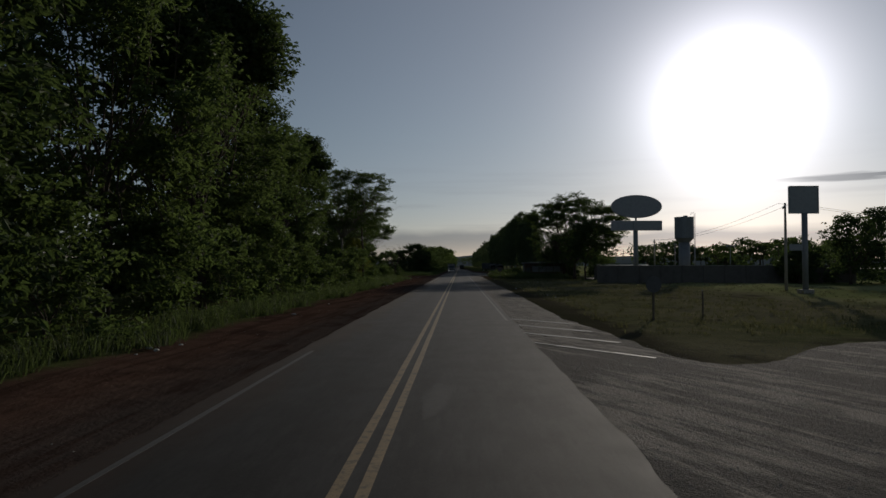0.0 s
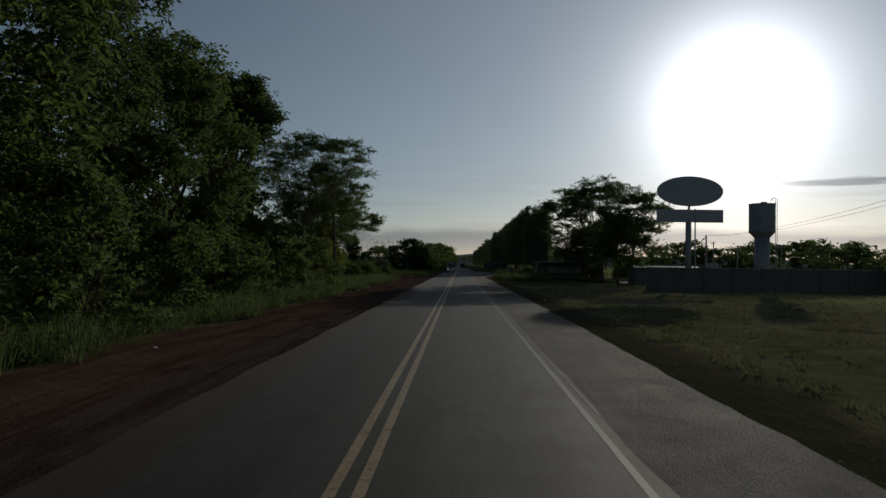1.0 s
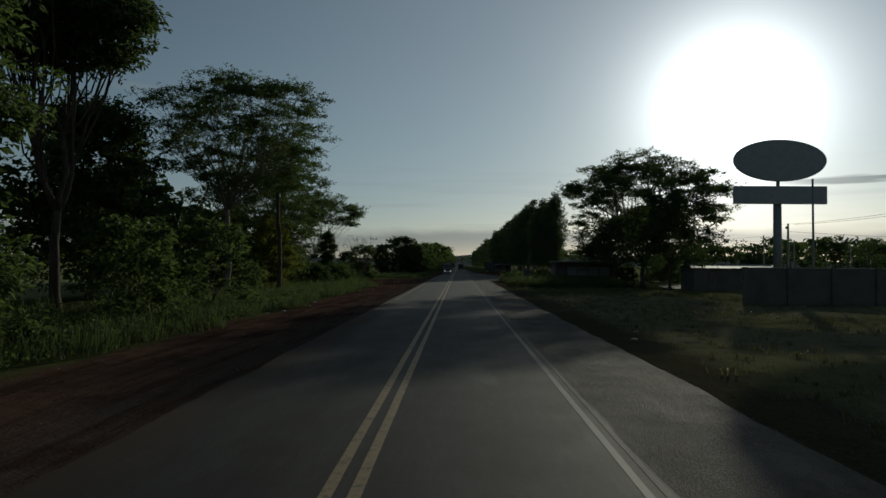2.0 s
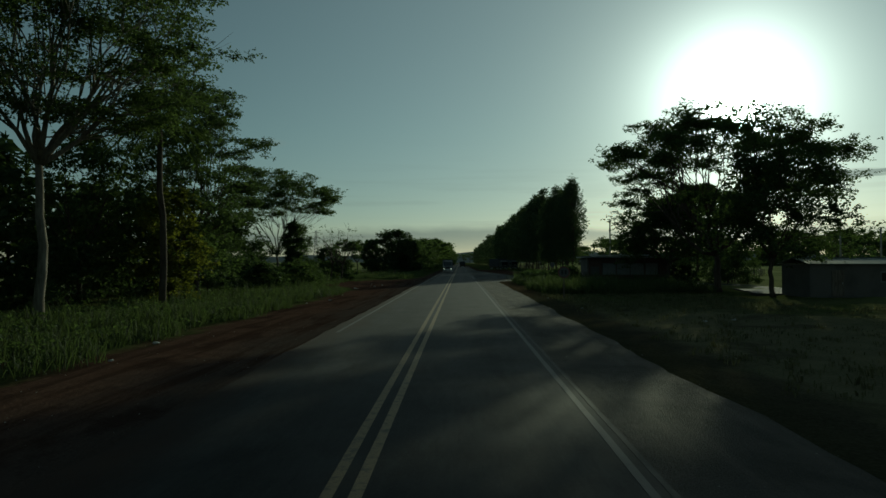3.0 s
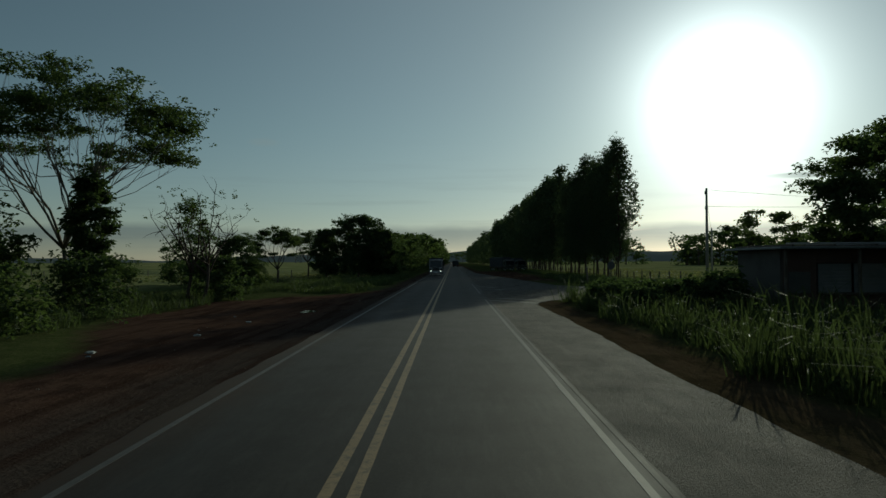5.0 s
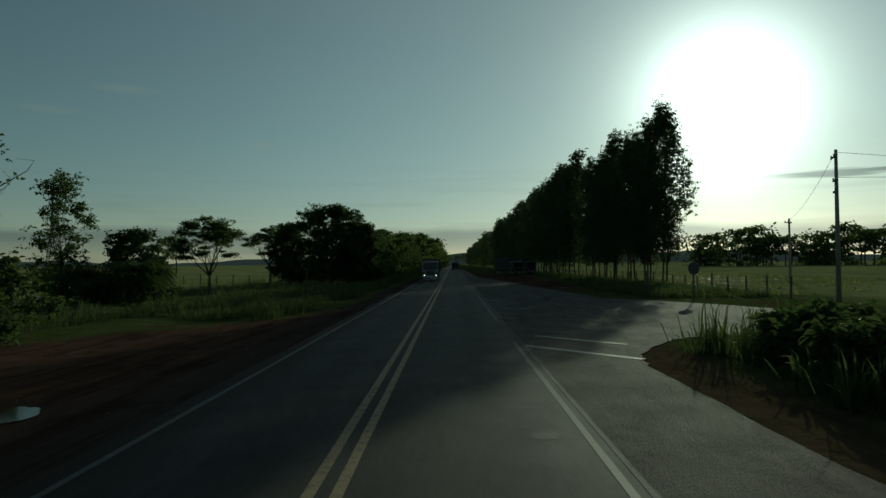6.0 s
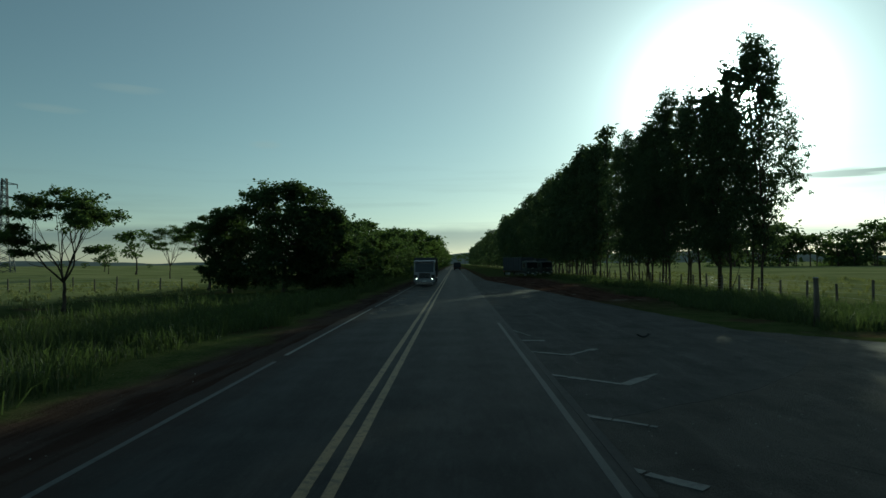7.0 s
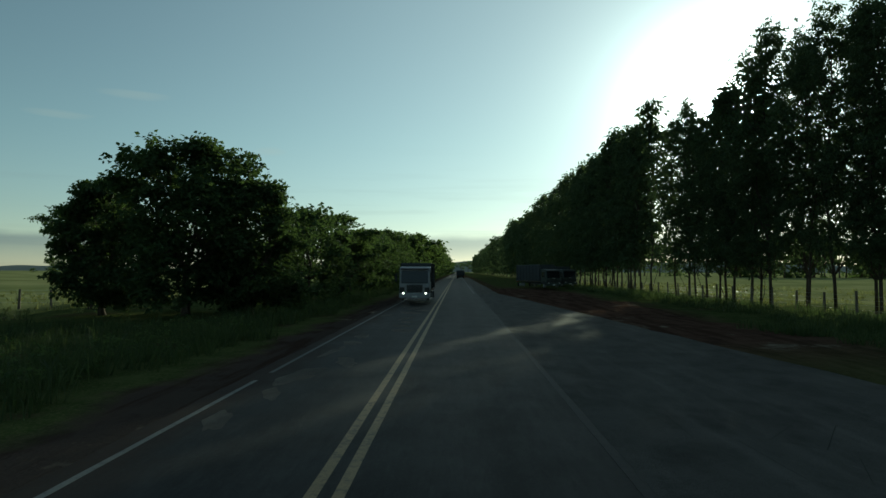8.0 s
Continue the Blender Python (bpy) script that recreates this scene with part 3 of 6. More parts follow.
def grow_tree(ob, lobes, fork, trunk_r, rng, leaf, bark, leaf_mat, per_lobe, limbs=5, slim=0.32, droop=0.25, lean=(0, 0), clump=0.34, clusters=14, twigs=3):
    """Fills a tree: a trunk to the fork, main limbs with their twigs, and a crown of leaves round the lobes."""
    top = np.array([lean[0], lean[1], fork])
    path = bent((0, 0, -0.15), top, rng, 7, 0.06)
    radii = trunk_r * np.linspace(1.0, 0.66, 7)
    radii[0] *= 1.35
    part("trunk", tube(path, radii, 10), bark, ob, smooth=True)
    lobes = np.asarray(lobes, float)
    ang = np.arctan2(lobes[:, 1] - top[1], lobes[:, 0] - top[0])
    order = np.argsort(ang)
    for group in np.array_split(order, limbs):
        if not len(group):
            continue
        g = lobes[group, :3]
        end = top + (g.mean(0) - top) * 0.72
        end[2] = max(end[2], fork + 0.4)
        limb = bent(top - np.array([0, 0, 0.2]), end, rng, 6, 0.14, -0.04)
        geos = [tube(limb, trunk_r * np.linspace(0.55, 0.2, 6), 7 if twigs else 4)]
        for c in g:
            t0 = rng.uniform(0.45, 1.0)
            base = limb[int(t0 * 5)]
            br = bent(base, c, rng, 5, 0.16, -0.05)
            geos.append(tube(br, trunk_r * np.linspace(0.2, 0.07, 5), 5 if twigs else 3, False))
            for _ in range(twigs):
                tip = c + rng.normal(0, 0.55, 3) * lobes[group[0], 3:]
                geos.append(tube(bent(br[3], tip, rng, 3, 0.2), trunk_r * np.array([0.08, 0.05, 0.02]), 4, False))
        part("limb", join(geos), bark, ob, smooth=True)
    pts = crown_points(lobes, per_lobe, rng, clump, clusters)
    part("crown", leaf_geo(pts, leaf, rng, slim, droop), leaf_mat, ob)
    return ob


def umbrella_lobes(rng, h, R, n=26, base=0.45, flat=0.16, sx=1.0):
    out = []
    for i in range(n):
        r = R * math.sqrt((i + 0.5) / n) * rng.uniform(0.8, 1.0)
        a = i * 2.399 + rng.uniform(-0.4, 0.4)
        z = h * (1 - 0.30 * (r / R) ** 2) - rng.uniform(0.0, 0.14) * h - flat * R * 0.3
        s = R * rng.uniform(0.15, 0.25) * min(1.0, math.sqrt(30 / n))
        out.append((r * math.cos(a) * sx, r * math.sin(a), max(z, h * base), s, s, s * rng.uniform(0.28, 0.50)))
    for i in range(n // 3):
        a, r = rng.uniform(0, 6.28), R * rng.uniform(0.4, 0.85)
        s = R * rng.uniform(0.12, 0.2)
        out.append((r * math.cos(a) * sx, r * math.sin(a), h * rng.uniform(base, 0.72), s, s, s * 0.26))
    return out


def layered_lobes(rng, h, R, low, n=60):
    """Flat pads of leaves on many levels, widest a little above the middle."""
    out = []
    for i in range(n):
        t = ((i + rng.uniform(0, 1)) / n) ** 0.85
        w = R * (0.55 + 0.75 * t if t < 0.6 else 1.0 - 0.62 * ((t - 0.6) / 0.4) ** 1.6)
        r, a = w * math.sqrt(rng.uniform(0.08, 1.0)), i * 2.399 + rng.uniform(-0.5, 0.5)
        s = R * rng.uniform(0.15, 0.26)
        out.append((r * math.cos(a), r * math.sin(a), low + (h - low) * t - s * 0.3, s, s, s * rng.uniform(0.26, 0.42)))
    return out


def dense_lobes(rng, h, R, low, n=30, taper=0.35):
    out = []
    for i in range(n):
        t = (i + 0.5) / n
        z = low + (h - low) * t
        w = R * math.sqrt(max(0.05, 1 - (abs(t - taper) / (1.02 - taper if t > taper else taper + 0.45)) ** 2))
        r, a = w * math.sqrt(rng.uniform(0.05, 1.0)) * 0.85, i * 2.399 + rng.uniform(-0.5, 0.5)
        s = R * rng.uniform(0.2, 0.33) * min(1.0, math.sqrt(40 / n))
        out.append((r * math.cos(a), r * math.sin(a), min(z, h - s * 0.7), s, s, s * rng.uniform(0.6, 0.85)))
    return out


def euc_lobes(rng, h, R, low):
    out = []
    n = 38
    for i in range(n):
        t = (i + 0.5) / n
        z = low + (h - low) * t
        w = R * (0.6 + 0.9 * t) if t < 0.45 else R * (1 - 0.93 * ((t - 0.45) / 0.55) ** 2.2)
        a, r = i * 2.399 + rng.uniform(-0.6, 0.6), w * rng.uniform(0.25, 0.95)
        s = rng.uniform(0.85, 1.3) * (1.0 - 0.45 * max(0.0, t - 0.55) / 0.45)
        out.append((r * math.cos(a), r * math.sin(a), z, s, s, s * (1.0 + 0.7 * t)))
    return out


def umbrella_tree(x, y, h, R, seed, label, per_lobe=700, leaf=0.26, fork=0.3, bark=BARK, mat=LEAF, n=26, r=0.28, lean=(0, 0), limbs=6, base=0.45, group="", twigs=3, aside=0.0):
    rng = np.random.default_rng(seed)
    ob = thing("tree", x, y, 0, 0, label, "tree", group)
    lobes = [(l[0] + aside, *l[1:]) for l in umbrella_lobes(rng, h, R, n, base)]
    return grow_tree(ob, lobes, h * fork, r, rng, leaf, bark, mat, per_lobe, limbs, 0.26, 0.15, lean, twigs=twigs, clump=0.3)


def layered_tree(x, y, h, R, seed, label, low, per_lobe, leaf, n=60, r=0.2, fork=0.2, limbs=9, bark=BARK, mat=LEAF_DARK, aside=0.0):
    rng = np.random.default_rng(seed)
    ob = thing("tree", x, y, 0, 0, label, "tree")
    lobes = [(l[0] + aside, *l[1:]) for l in layered_lobes(rng, h, R, low, n)]
    return grow_tree(ob, lobes, h * fork, r, rng, leaf, bark, mat, per_lobe, limbs, 0.27, 0.15, clump=0.27)


def dense_tree(x, y, h, R, seed, label, low=1.5, per_lobe=900, leaf=0.26, bark=BARK, mat=LEAF_DARK, n=30, r=0.3, group="", taper=0.35, slim=0.34, twigs=3):
    rng = np.random.default_rng(seed)
    ob = thing("tree", x, y, 0, 0, label, "tree", group)
    return grow_tree(ob, dense_lobes(rng, h, R, low, n, taper), h * 0.28, r, rng, leaf, bark, mat, per_lobe, 6, slim, 0.3, clump=0.36, twigs=twigs)


def shrub(x, y, h, R, seed, label, mat=LEAF, per_lobe=420, leaf=0.17, n=14, group="", name="shrub"):
    rng = np.random.default_rng(seed)
    ob = thing(name, x, y, 0, 0, label, "shrub", group)
    return grow_tree(ob, dense_lobes(rng, h, R, 0.25, n, 0.25), min(0.5, h * 0.15), 0.07, rng, leaf * 1.15, BARK, mat, int(per_lobe * 0.7), 4, 0.3, 0.2, twigs=1, clump=0.4)


def palm(x, y, h, seed, label, fronds=22, length=2.8, r=0.17, bark=BARK):
    rng = np.random.default_rng(seed)
    ob = thing("palm_tree", x, y, 0, 0, label, "palm tree")
    path = bent((0, 0, -0.15), (rng.uniform(-0.3, 0.3), rng.uniform(-0.3, 0.3), h), rng, 9, 0.03)
    part("trunk", tube(path, r * np.linspace(1.2, 0.8, 9), 10), bark, ob, smooth=True)
    for i in range(fronds):
        a = i * 2.399
        up = rng.uniform(-0.5, 1.2) if i > 5 else rng.uniform(0.9, 1.4)
        t = np.linspace(0, 1, 9)
        out = length * t * math.cos(up * 0.6)
        z = length * (math.sin(up) * t - 0.85 * t ** 2.2 * rng.uniform(0.7, 1.2))
        spine = np.stack([np.cos(a) * out, np.sin(a) * out, z], 1) + path[-1]
        geos = [tube(spine, np.linspace(0.035, 0.008, 9), 4, False)]
        m = 46
        tt = np.repeat(np.linspace(0.12, 1.0, m // 2), 2)
        base = np.stack([np.interp(tt, t, spine[:, k]) for k in range(3)], 1)
        side = np.where(np.arange(m) % 2 == 0, 1.0, -1.0)[:, None] * np.array([-math.sin(a), math.cos(a), 0])
        fwd = np.array([math.cos(a), math.sin(a), 0])
        L = (0.62 * length / 2.8 * np.sin(np.pi * (0.15 + 0.8 * tt)))[:, None]
        tip = base + side * L * 0.8 + fwd * L * 0.45 - np.array([0, 0, 1]) * L * rng.uniform(0.35, 0.8, (m, 1))
        mid = (base + tip) / 2 + np.array([0, 0, 0.06])
        wv = fwd * 0.045
        v = np.stack([base, mid + wv, tip, mid - wv], 1).reshape(-1, 3)
        geos.append((v, [np.arange(4 * m).reshape(m, 4)]))
        part("frond", join(geos), LEAF_PALM, ob)
    return ob


def grass(name, label, boxes, h, mat, seed, width=0.022, wander=0.0):
    """boxes: (x0, x1, y0, y1, blades). Tufts of uneven size, whose blades lean outwards and bend over."""
    rng = np.random.default_rng(seed)
    base, lean, tall = [], [], []
    for x0, x1, y0, y1, n in boxes:
        k = max(1, n // 11)
        c = np.stack([rng.uniform(x0, x1, k), rng.uniform(y0, y1, k)], 1)
        c[:, 0] += wander * (0.6 * np.sin(c[:, 1] * 0.37) + 0.5 * np.sin(c[:, 1] * 0.93 + 1.0))
        spread = rng.uniform(0.05, 0.26, (k, 1, 1))
        off = rng.normal(0, 1, (k, 11, 2))
        base.append((c[:, None] + off * spread).reshape(-1, 2))
        lean.append((off * 0.5 + rng.normal(0, 0.6, (k, 11, 2)) + rng.normal(0, 0.5, (k, 1, 2))).reshape(-1, 2))
        tall.append(np.repeat(np.exp(rng.normal(0, 0.42, k)), 11))
    b, d, t = np.concatenate(base), np.concatenate(lean), np.concatenate(tall)
    n = len(b)
    patch = 0.6 + 0.5 * np.sin(b[:, 0] * 0.9 + 1.3 * np.sin(b[:, 1] * 0.31)) * np.sin(b[:, 1] * 0.47 + b[:, 0] * 0.2)
    hh = h * rng.uniform(0.45, 1.3, n) * np.clip(0.5 + 0.6 * patch, 0.4, 1.4) * np.clip(t, 0.4, 2.0)
    d *= (hh * rng.uniform(0.25, 0.75, n))[:, None]
    a = rng.uniform(0, 2 * np.pi, n)
    s = np.stack([-np.sin(a), np.cos(a)], 1) * width * rng.uniform(0.6, 1.6, (n, 1))
    z0 = np.full(n, -0.05)
    bow = rng.uniform(0.62, 0.85, n)
    v0, v1 = np.column_stack([b - s, z0]), np.column_stack([b + s, z0])
    m = b + d * 0.42
    v2, v3 = np.column_stack([m + s * 0.85, hh * bow]), np.column_stack([m - s * 0.85, hh * bow])
    v4 = np.column_stack([b + d, hh * rng.uniform(0.7, 1.05, n)])
    v = np.stack([v0, v1, v2, v3, v4], 1).reshape(-1, 3)
    i = np.arange(n)[:, None] * 5
    ob = new(name, mesh_data(name, v, [i + np.array([[0, 1, 2, 3]]), i + np.array([[3, 2, 4]])], mat))
    return tagged(ob, label, "grass", kind="stuff")


def weeds(name, label, boxes, mat, seed, leaf=0.13):
    """Low broad-leaved weeds: stalks with whorls of leaves at uneven heights."""
    rng = np.random.default_rng(seed)
    pts = []
    for x0, x1, y0, y1, n in boxes:
        c = np.stack([rng.uniform(x0, x1, n), rng.uniform(y0, y1, n)], 1)
        top = 0.35 * np.exp(rng.normal(0, 0.5, n))
        p = np.concatenate([np.repeat(c, 14, 0) + rng.normal(0, 0.16, (n * 14, 2)), (np.repeat(top, 14) * rng.uniform(0.15, 1.0, n * 14))[:, None]], 1)
        pts.append(p)
    v, f = leaf_geo(np.concatenate(pts), leaf, rng, 0.3, 0.1, 0.12, 5)
    return tagged(new(name, mesh_data(name, v, f, mat)), label, "weeds", kind="stuff")


# ---- ground, road and paint ----
def build_ground():
    xs = np.unique(np.concatenate([np.linspace(-4500, -300, 15), np.linspace(-300, -70, 24), np.arange(-70, 90, 1.6), np.linspace(90, 320, 24), np.linspace(320, 4500, 15)]))
    ys = np.unique(np.concatenate([np.linspace(-2500, -60, 10), np.arange(-60, 330, 2.0), np.linspace(330, 700, 40), np.linspace(700, 4800, 16)]))
    X, Y = np.meshgrid(xs, ys, indexing="ij")
    away = np.clip((np.abs(X - 1.5) - 7.5) / 6, 0, 1)
    Z = 0.16 * away * (np.sin(X * 0.31 + 1.1 * np.sin(Y * 0.17)) * np.sin(Y * 0.23 + 0.7) + 0.5 * np.sin(X * 0.9 + Y * 0.6))
    Z = Z * np.clip(1.4 - np.abs(X) / 120, 0.2, 1) - 0.05 - 0.05 * away
    rise = np.clip((-X - 45) / 160, 0, 1) * np.clip((Y - 150) / 150, 0, 1)
    Z += 2.6 * rise
    for x0, x1, y0, y1 in ((3, 60, -25, 25), (3, 24, 154, 195)):      # levelled under the paved yards
        flat = np.clip(np.minimum(np.minimum(X - x0, x1 - X), np.minimum(Y - y0, y1 - Y)) / 3.0 + 1, 0, 1)
        Z = Z * (1 - flat) - 0.065 * flat
    nx, ny = X.shape
    i, j = np.meshgrid(np.arange(nx - 1), np.arange(ny - 1), indexing="ij")
    a = (i * ny + j).ravel()
    q = np.stack([a, a + ny, a + ny + 1, a + 1], 1)
    ob = new("ground", mesh_data("ground", np.stack([X, Y, Z], -1).reshape(-1, 3), q, GROUND, True))
    tagged(ob, "red soil and green grass plain beside a country road", "ground", kind="structure")


build_ground()


def slab(name, rows, z, thick, mat, label, category, ragged=0.0, step=1.0, seed=1):
    v, f = ribbon(rows, z, thick, step, ragged, seed)
    return tagged(new(name, mesh_data(name, v, f, mat)), label, category, kind="structure")


slab("road", [(0.12, -120, 7.46), (0.12, 1800, 7.46)], 0.0, 0.25, ASPHALT, "straight two-lane dark grey asphalt country road", "road", 0.06, 0.35)
slab("pavement_shoulder", [(5.0, 23, 1.0), (5.0, 30, 3.0), (5.0, 164, 3.0)], -0.025, 0.25, SHOULDER, "worn gravelly asphalt hard shoulder of a country road", "road shoulder", 0.14, 0.7, 3)
slab("pavement_shoulder_far", [(5.0, 259, 3.0), (5.0, 460, 3.0)], -0.025, 0.25, SHOULDER, "worn gravelly asphalt hard shoulder of a country road", "road shoulder", 0.14, 0.7, 4)


def yard_slab(name, corners, z, thick, mat, label, category, seed):
    """A paved area with a rounded, ragged outline."""
    p = np.array(corners, float)
    for _ in range(3):
        q = np.roll(p, -1, axis=0)
        p = np.stack([p * 0.75 + q * 0.25, p * 0.25 + q * 0.75], 1).reshape(-1, 2)
    p += np.random.default_rng(seed).normal(0, 0.07, p.shape)
    bm = outline([tuple(v) for v in p], thick, "z", 0)
    bmesh.ops.translate(bm, verts=bm.verts[:], vec=(0, 0, z - thick / 2))
    me = bpy.data.meshes.new(name)
    bm.to_mesh(me)
    bm.free()
    me.materials.append(mat)
    tagged(new(name, me), label, category, kind="structure")


yard_slab("pavement_access", [(1.5, -16), (1.5, 36), (5.5, 36), (6.9, 29), (7.2, 22), (7.5, 17.4), (9.6, 16.8), (13.2, 21.4), (17, 22.6), (36, 22.6), (36, 2), (16, 0), (9, -6), (7, -16)], -0.03, 0.25, APRON, "gravelly asphalt access apron to a roadside yard", "access road", 5)
yard_slab("pavement_junction", [(0.5, 155), (6.3, 155), (6.9, 159.0), (9.2, 162.4), (11.8, 163.4), (15, 164), (20.5, 163), (25.5, 161), (29.4, 154), (30.2, 146), (28.6, 138), (27.4, 130), (25.6, 125.2), (29, 125.4), (33, 129), (34.5, 142), (33.2, 152), (29.6, 161), (24.5, 166), (21.6, 170), (18.6, 178), (15.4, 184), (11.5, 189), (6.6, 192), (0.5, 194)], -0.033, 0.25, SHOULDER, "pale gravelly side road joining the country road", "side road", 6)

yard_slab("pavement_lane", [(0.5, 172), (7, 175), (12.5, 181), (12.6, 190), (11.5, 200), (10, 220), (8, 245), (6.5, 263), (0.5, 266)], -0.029, 0.25, OLD_ASPHALT, "wide asphalt lay-by lane beside the country road", "side road", 7)


def stripe(name, x, y0, y1, width, mat, label, gaps=()):
    """A painted line along the road, in stretches with uneven ends."""
    rng = random.Random(int(x * 100) + 7)
    y, geos = y0, []
    cuts = sorted(gaps)
    while y < y1:
        e = min(y + rng.uniform(5, 9), y1)
        if not any(a < (y + e) / 2 < b for a, b in cuts):
            geos.append(ribbon([(x, y, width), (x, e, width)], 0.004, 0.02, 0.5, 0.006, rng.randint(1, 999)))
        y = e
    v, f = join(geos)
    return tagged(new(name, mesh_data(name, v, f, mat)), label, "road marking", kind="structure")


stripe("trim_centre_line_west", -0.085, -40, 620, 0.15, YELLOW_PAINT, "worn double yellow centre line on asphalt")
stripe("trim_centre_line_east", 0.24, -40, 620, 0.15, YELLOW_PAINT, "worn double yellow centre line on asphalt")
stripe("trim_edge_line_west", -3.16, -40, 520, 0.11, GHOST_PAINT, "faded white edge line on asphalt", [(18, 94), (180, 201)])
stripe("trim_edge_line_west_repainted", -3.18, 181, 200, 0.11, WHITE_PAINT, "worn white edge line on asphalt")
stripe("trim_edge_line_east", 3.57, 30, 520, 0.12, EDGE_PAINT, "faded white edge line on asphalt", [(164, 172), (190, 262)])


# the highlight on the overlay's worn edge, painted as a pale stripe
stripe("trim_seam_highlight", 3.80, 36, 162, 0.09, SEAM_HIGHLIGHT, "pale highlight painted on the worn edge of the asphalt overlay along the shoulder")
# shade of the step down to the shoulder, painted as a black seam
stripe("trim_step_shade", 3.85, 170, 300, 0.15, CRACK_AND_STEP_SHADE, "black seam painted for the shaded step between road and shoulder")


def worn_mark(x0, y0, x1, y1, width, seed):
    """What is left of a painted bar: a few ragged scraps along it."""
    rng = random.Random(seed)
    geos, s = [], 0.0
    while s < 0.95:
        e = min(1.0, s + rng.uniform(0.2, 0.5))
        w = width * rng.uniform(0.45, 1.0)
        o = rng.uniform(-0.02, 0.02)
        geos.append(ribbon([(x0 + (x1 - x0) * s, y0 + (y1 - y0) * s + o, w), (x0 + (x1 - x0) * e, y0 + (y1 - y0) * e + o, w * rng.uniform(0.7, 1.0))], -0.019, 0.02, 0.12, 0.03, rng.randint(1, 999)))
        s = e + rng.uniform(0.0, 0.03)
    v, f = join(geos)
    tagged(new("trim_hatch_bar", mesh_data("trim_hatch_bar", v, f, FADED_PAINT)), "nearly gone white chevron marking on asphalt", "road marking", "hatched road markings", "structure")


def bars(x0, y0, x1, y1, width, n, label, mat=WHITE_PAINT):
    """One painted bar of a hatched area, lying on the shoulder."""
    v, f = ribbon([(x0, y0, width), (x1, y1, width)], -0.020, 0.03, 0.4, 0.012, n)
    return tagged(new("trim_hatch_bar", mesh_data("trim_hatch_bar", v, f, mat)), label, "road marking", "hatched road markings", "structure")


for n, (x0, y0, x1, y1) in enumerate(((3.72, 31.4, 6.5, 28.6), (3.72, 28.2, 6.6, 25.3), (3.72, 25.0, 6.8, 21.7))):
    bars(x0, y0, x1, y1, 0.30, n, "worn white diagonal hatch bar on asphalt")
for n, (x0, y0, x1, y1) in enumerate(((3.75, 160.7, 6.7, 157.6), (4.5, 163.3, 7.1, 160.7))):
    bars(x0, y0, x1, y1, 0.30, n + 9, "worn white diagonal hatch bar on asphalt")
worn_mark(3.75, 21.8, 6.9, 18.1, 0.42, 91)
for n, (x0, y0, x1, y1, w) in enumerate(((3.72, 171.2, 4.6, 170.3, 0.24), (3.72, 174.0, 4.9, 173.1, 0.28), (3.72, 178.0, 5.3, 176.6, 0.3), (5.3, 176.6, 6.4, 177.9, 0.3), (3.72, 181.9, 4.9, 181.0, 0.28), (4.9, 181.0, 6.0, 182.4, 0.28), (3.72, 184.5, 4.7, 184.4, 0.55), (3.9, 187.8, 4.4, 185.7, 0.12))):
    worn_mark(x0, y0, x1, y1, w, n + 61)


def road_patch(x, y, a, b, turn, seed, mat, label, z=0.003):
    """An uneven tarred patch or broken spot on the road."""
    rng = random.Random(seed)
    pts = []
    for k in range(22):
        t = 2 * math.pi * k / 22
        r = 1 + 0.22 * math.sin(2 * t + seed) + 0.14 * math.sin(5 * t + 2 * seed) + rng.uniform(-0.08, 0.08)
        pts.append((a * r * math.cos(t), b * r * math.sin(t)))
    c, s = math.cos(turn), math.sin(turn)
    v = [(x + p * c - q * s, y + p * s + q * c, z) for p, q in pts] + [(x, y, z)]
    ob = new("trim_road_patch", mesh_data("trim_road_patch", v, [np.array([(k, (k + 1) % 22, 22) for k in range(22)])], mat))
    tagged(ob, label, "road patch", "patches on the road", "structure")


WORN = asphalt_material("worn_pale_asphalt", (0.085, 0.074, 0.063), (0.165, 0.145, 0.122), True)
for k, (x, y, a, b, turn) in enumerate(((2.75, 151.9, 0.50, 0.09, 0.05), (2.55, 152.55, 0.42, 0.07, 0.1), (2.95, 150.0, 0.30, 0.18, 0.4), (2.7, 150.5, 0.10, 0.05, 0), (3.2, 38.6, 0.05, 0.5, 0.2), (2.6, 40.4, 0.25, 0.12, 0.5), (2.9, 118.6, 0.16, 0.10, 0.3), (1.9, 64, 0.4, 0.9, 0.1), (3.07, 183.3, 0.14, 0.10, 0), (0.9, 12.5, 0.3, 1.4, 0), (-1.8, 88, 0.4, 1.2, 0.1))):
    road_patch(x, y, a, b, turn, k + 3, CRACK_AND_STEP_SHADE, "dark tarred crack on the asphalt")
rng = random.Random(31)
for k in range(22):
    road_patch(rng.uniform(-2.6, -0.7), 196 + 2.4 * k, rng.uniform(0.15, 0.55), rng.uniform(0.4, 1.5), rng.uniform(-0.3, 0.3), 40 + k, WORN, "pale broken patch of worn asphalt")


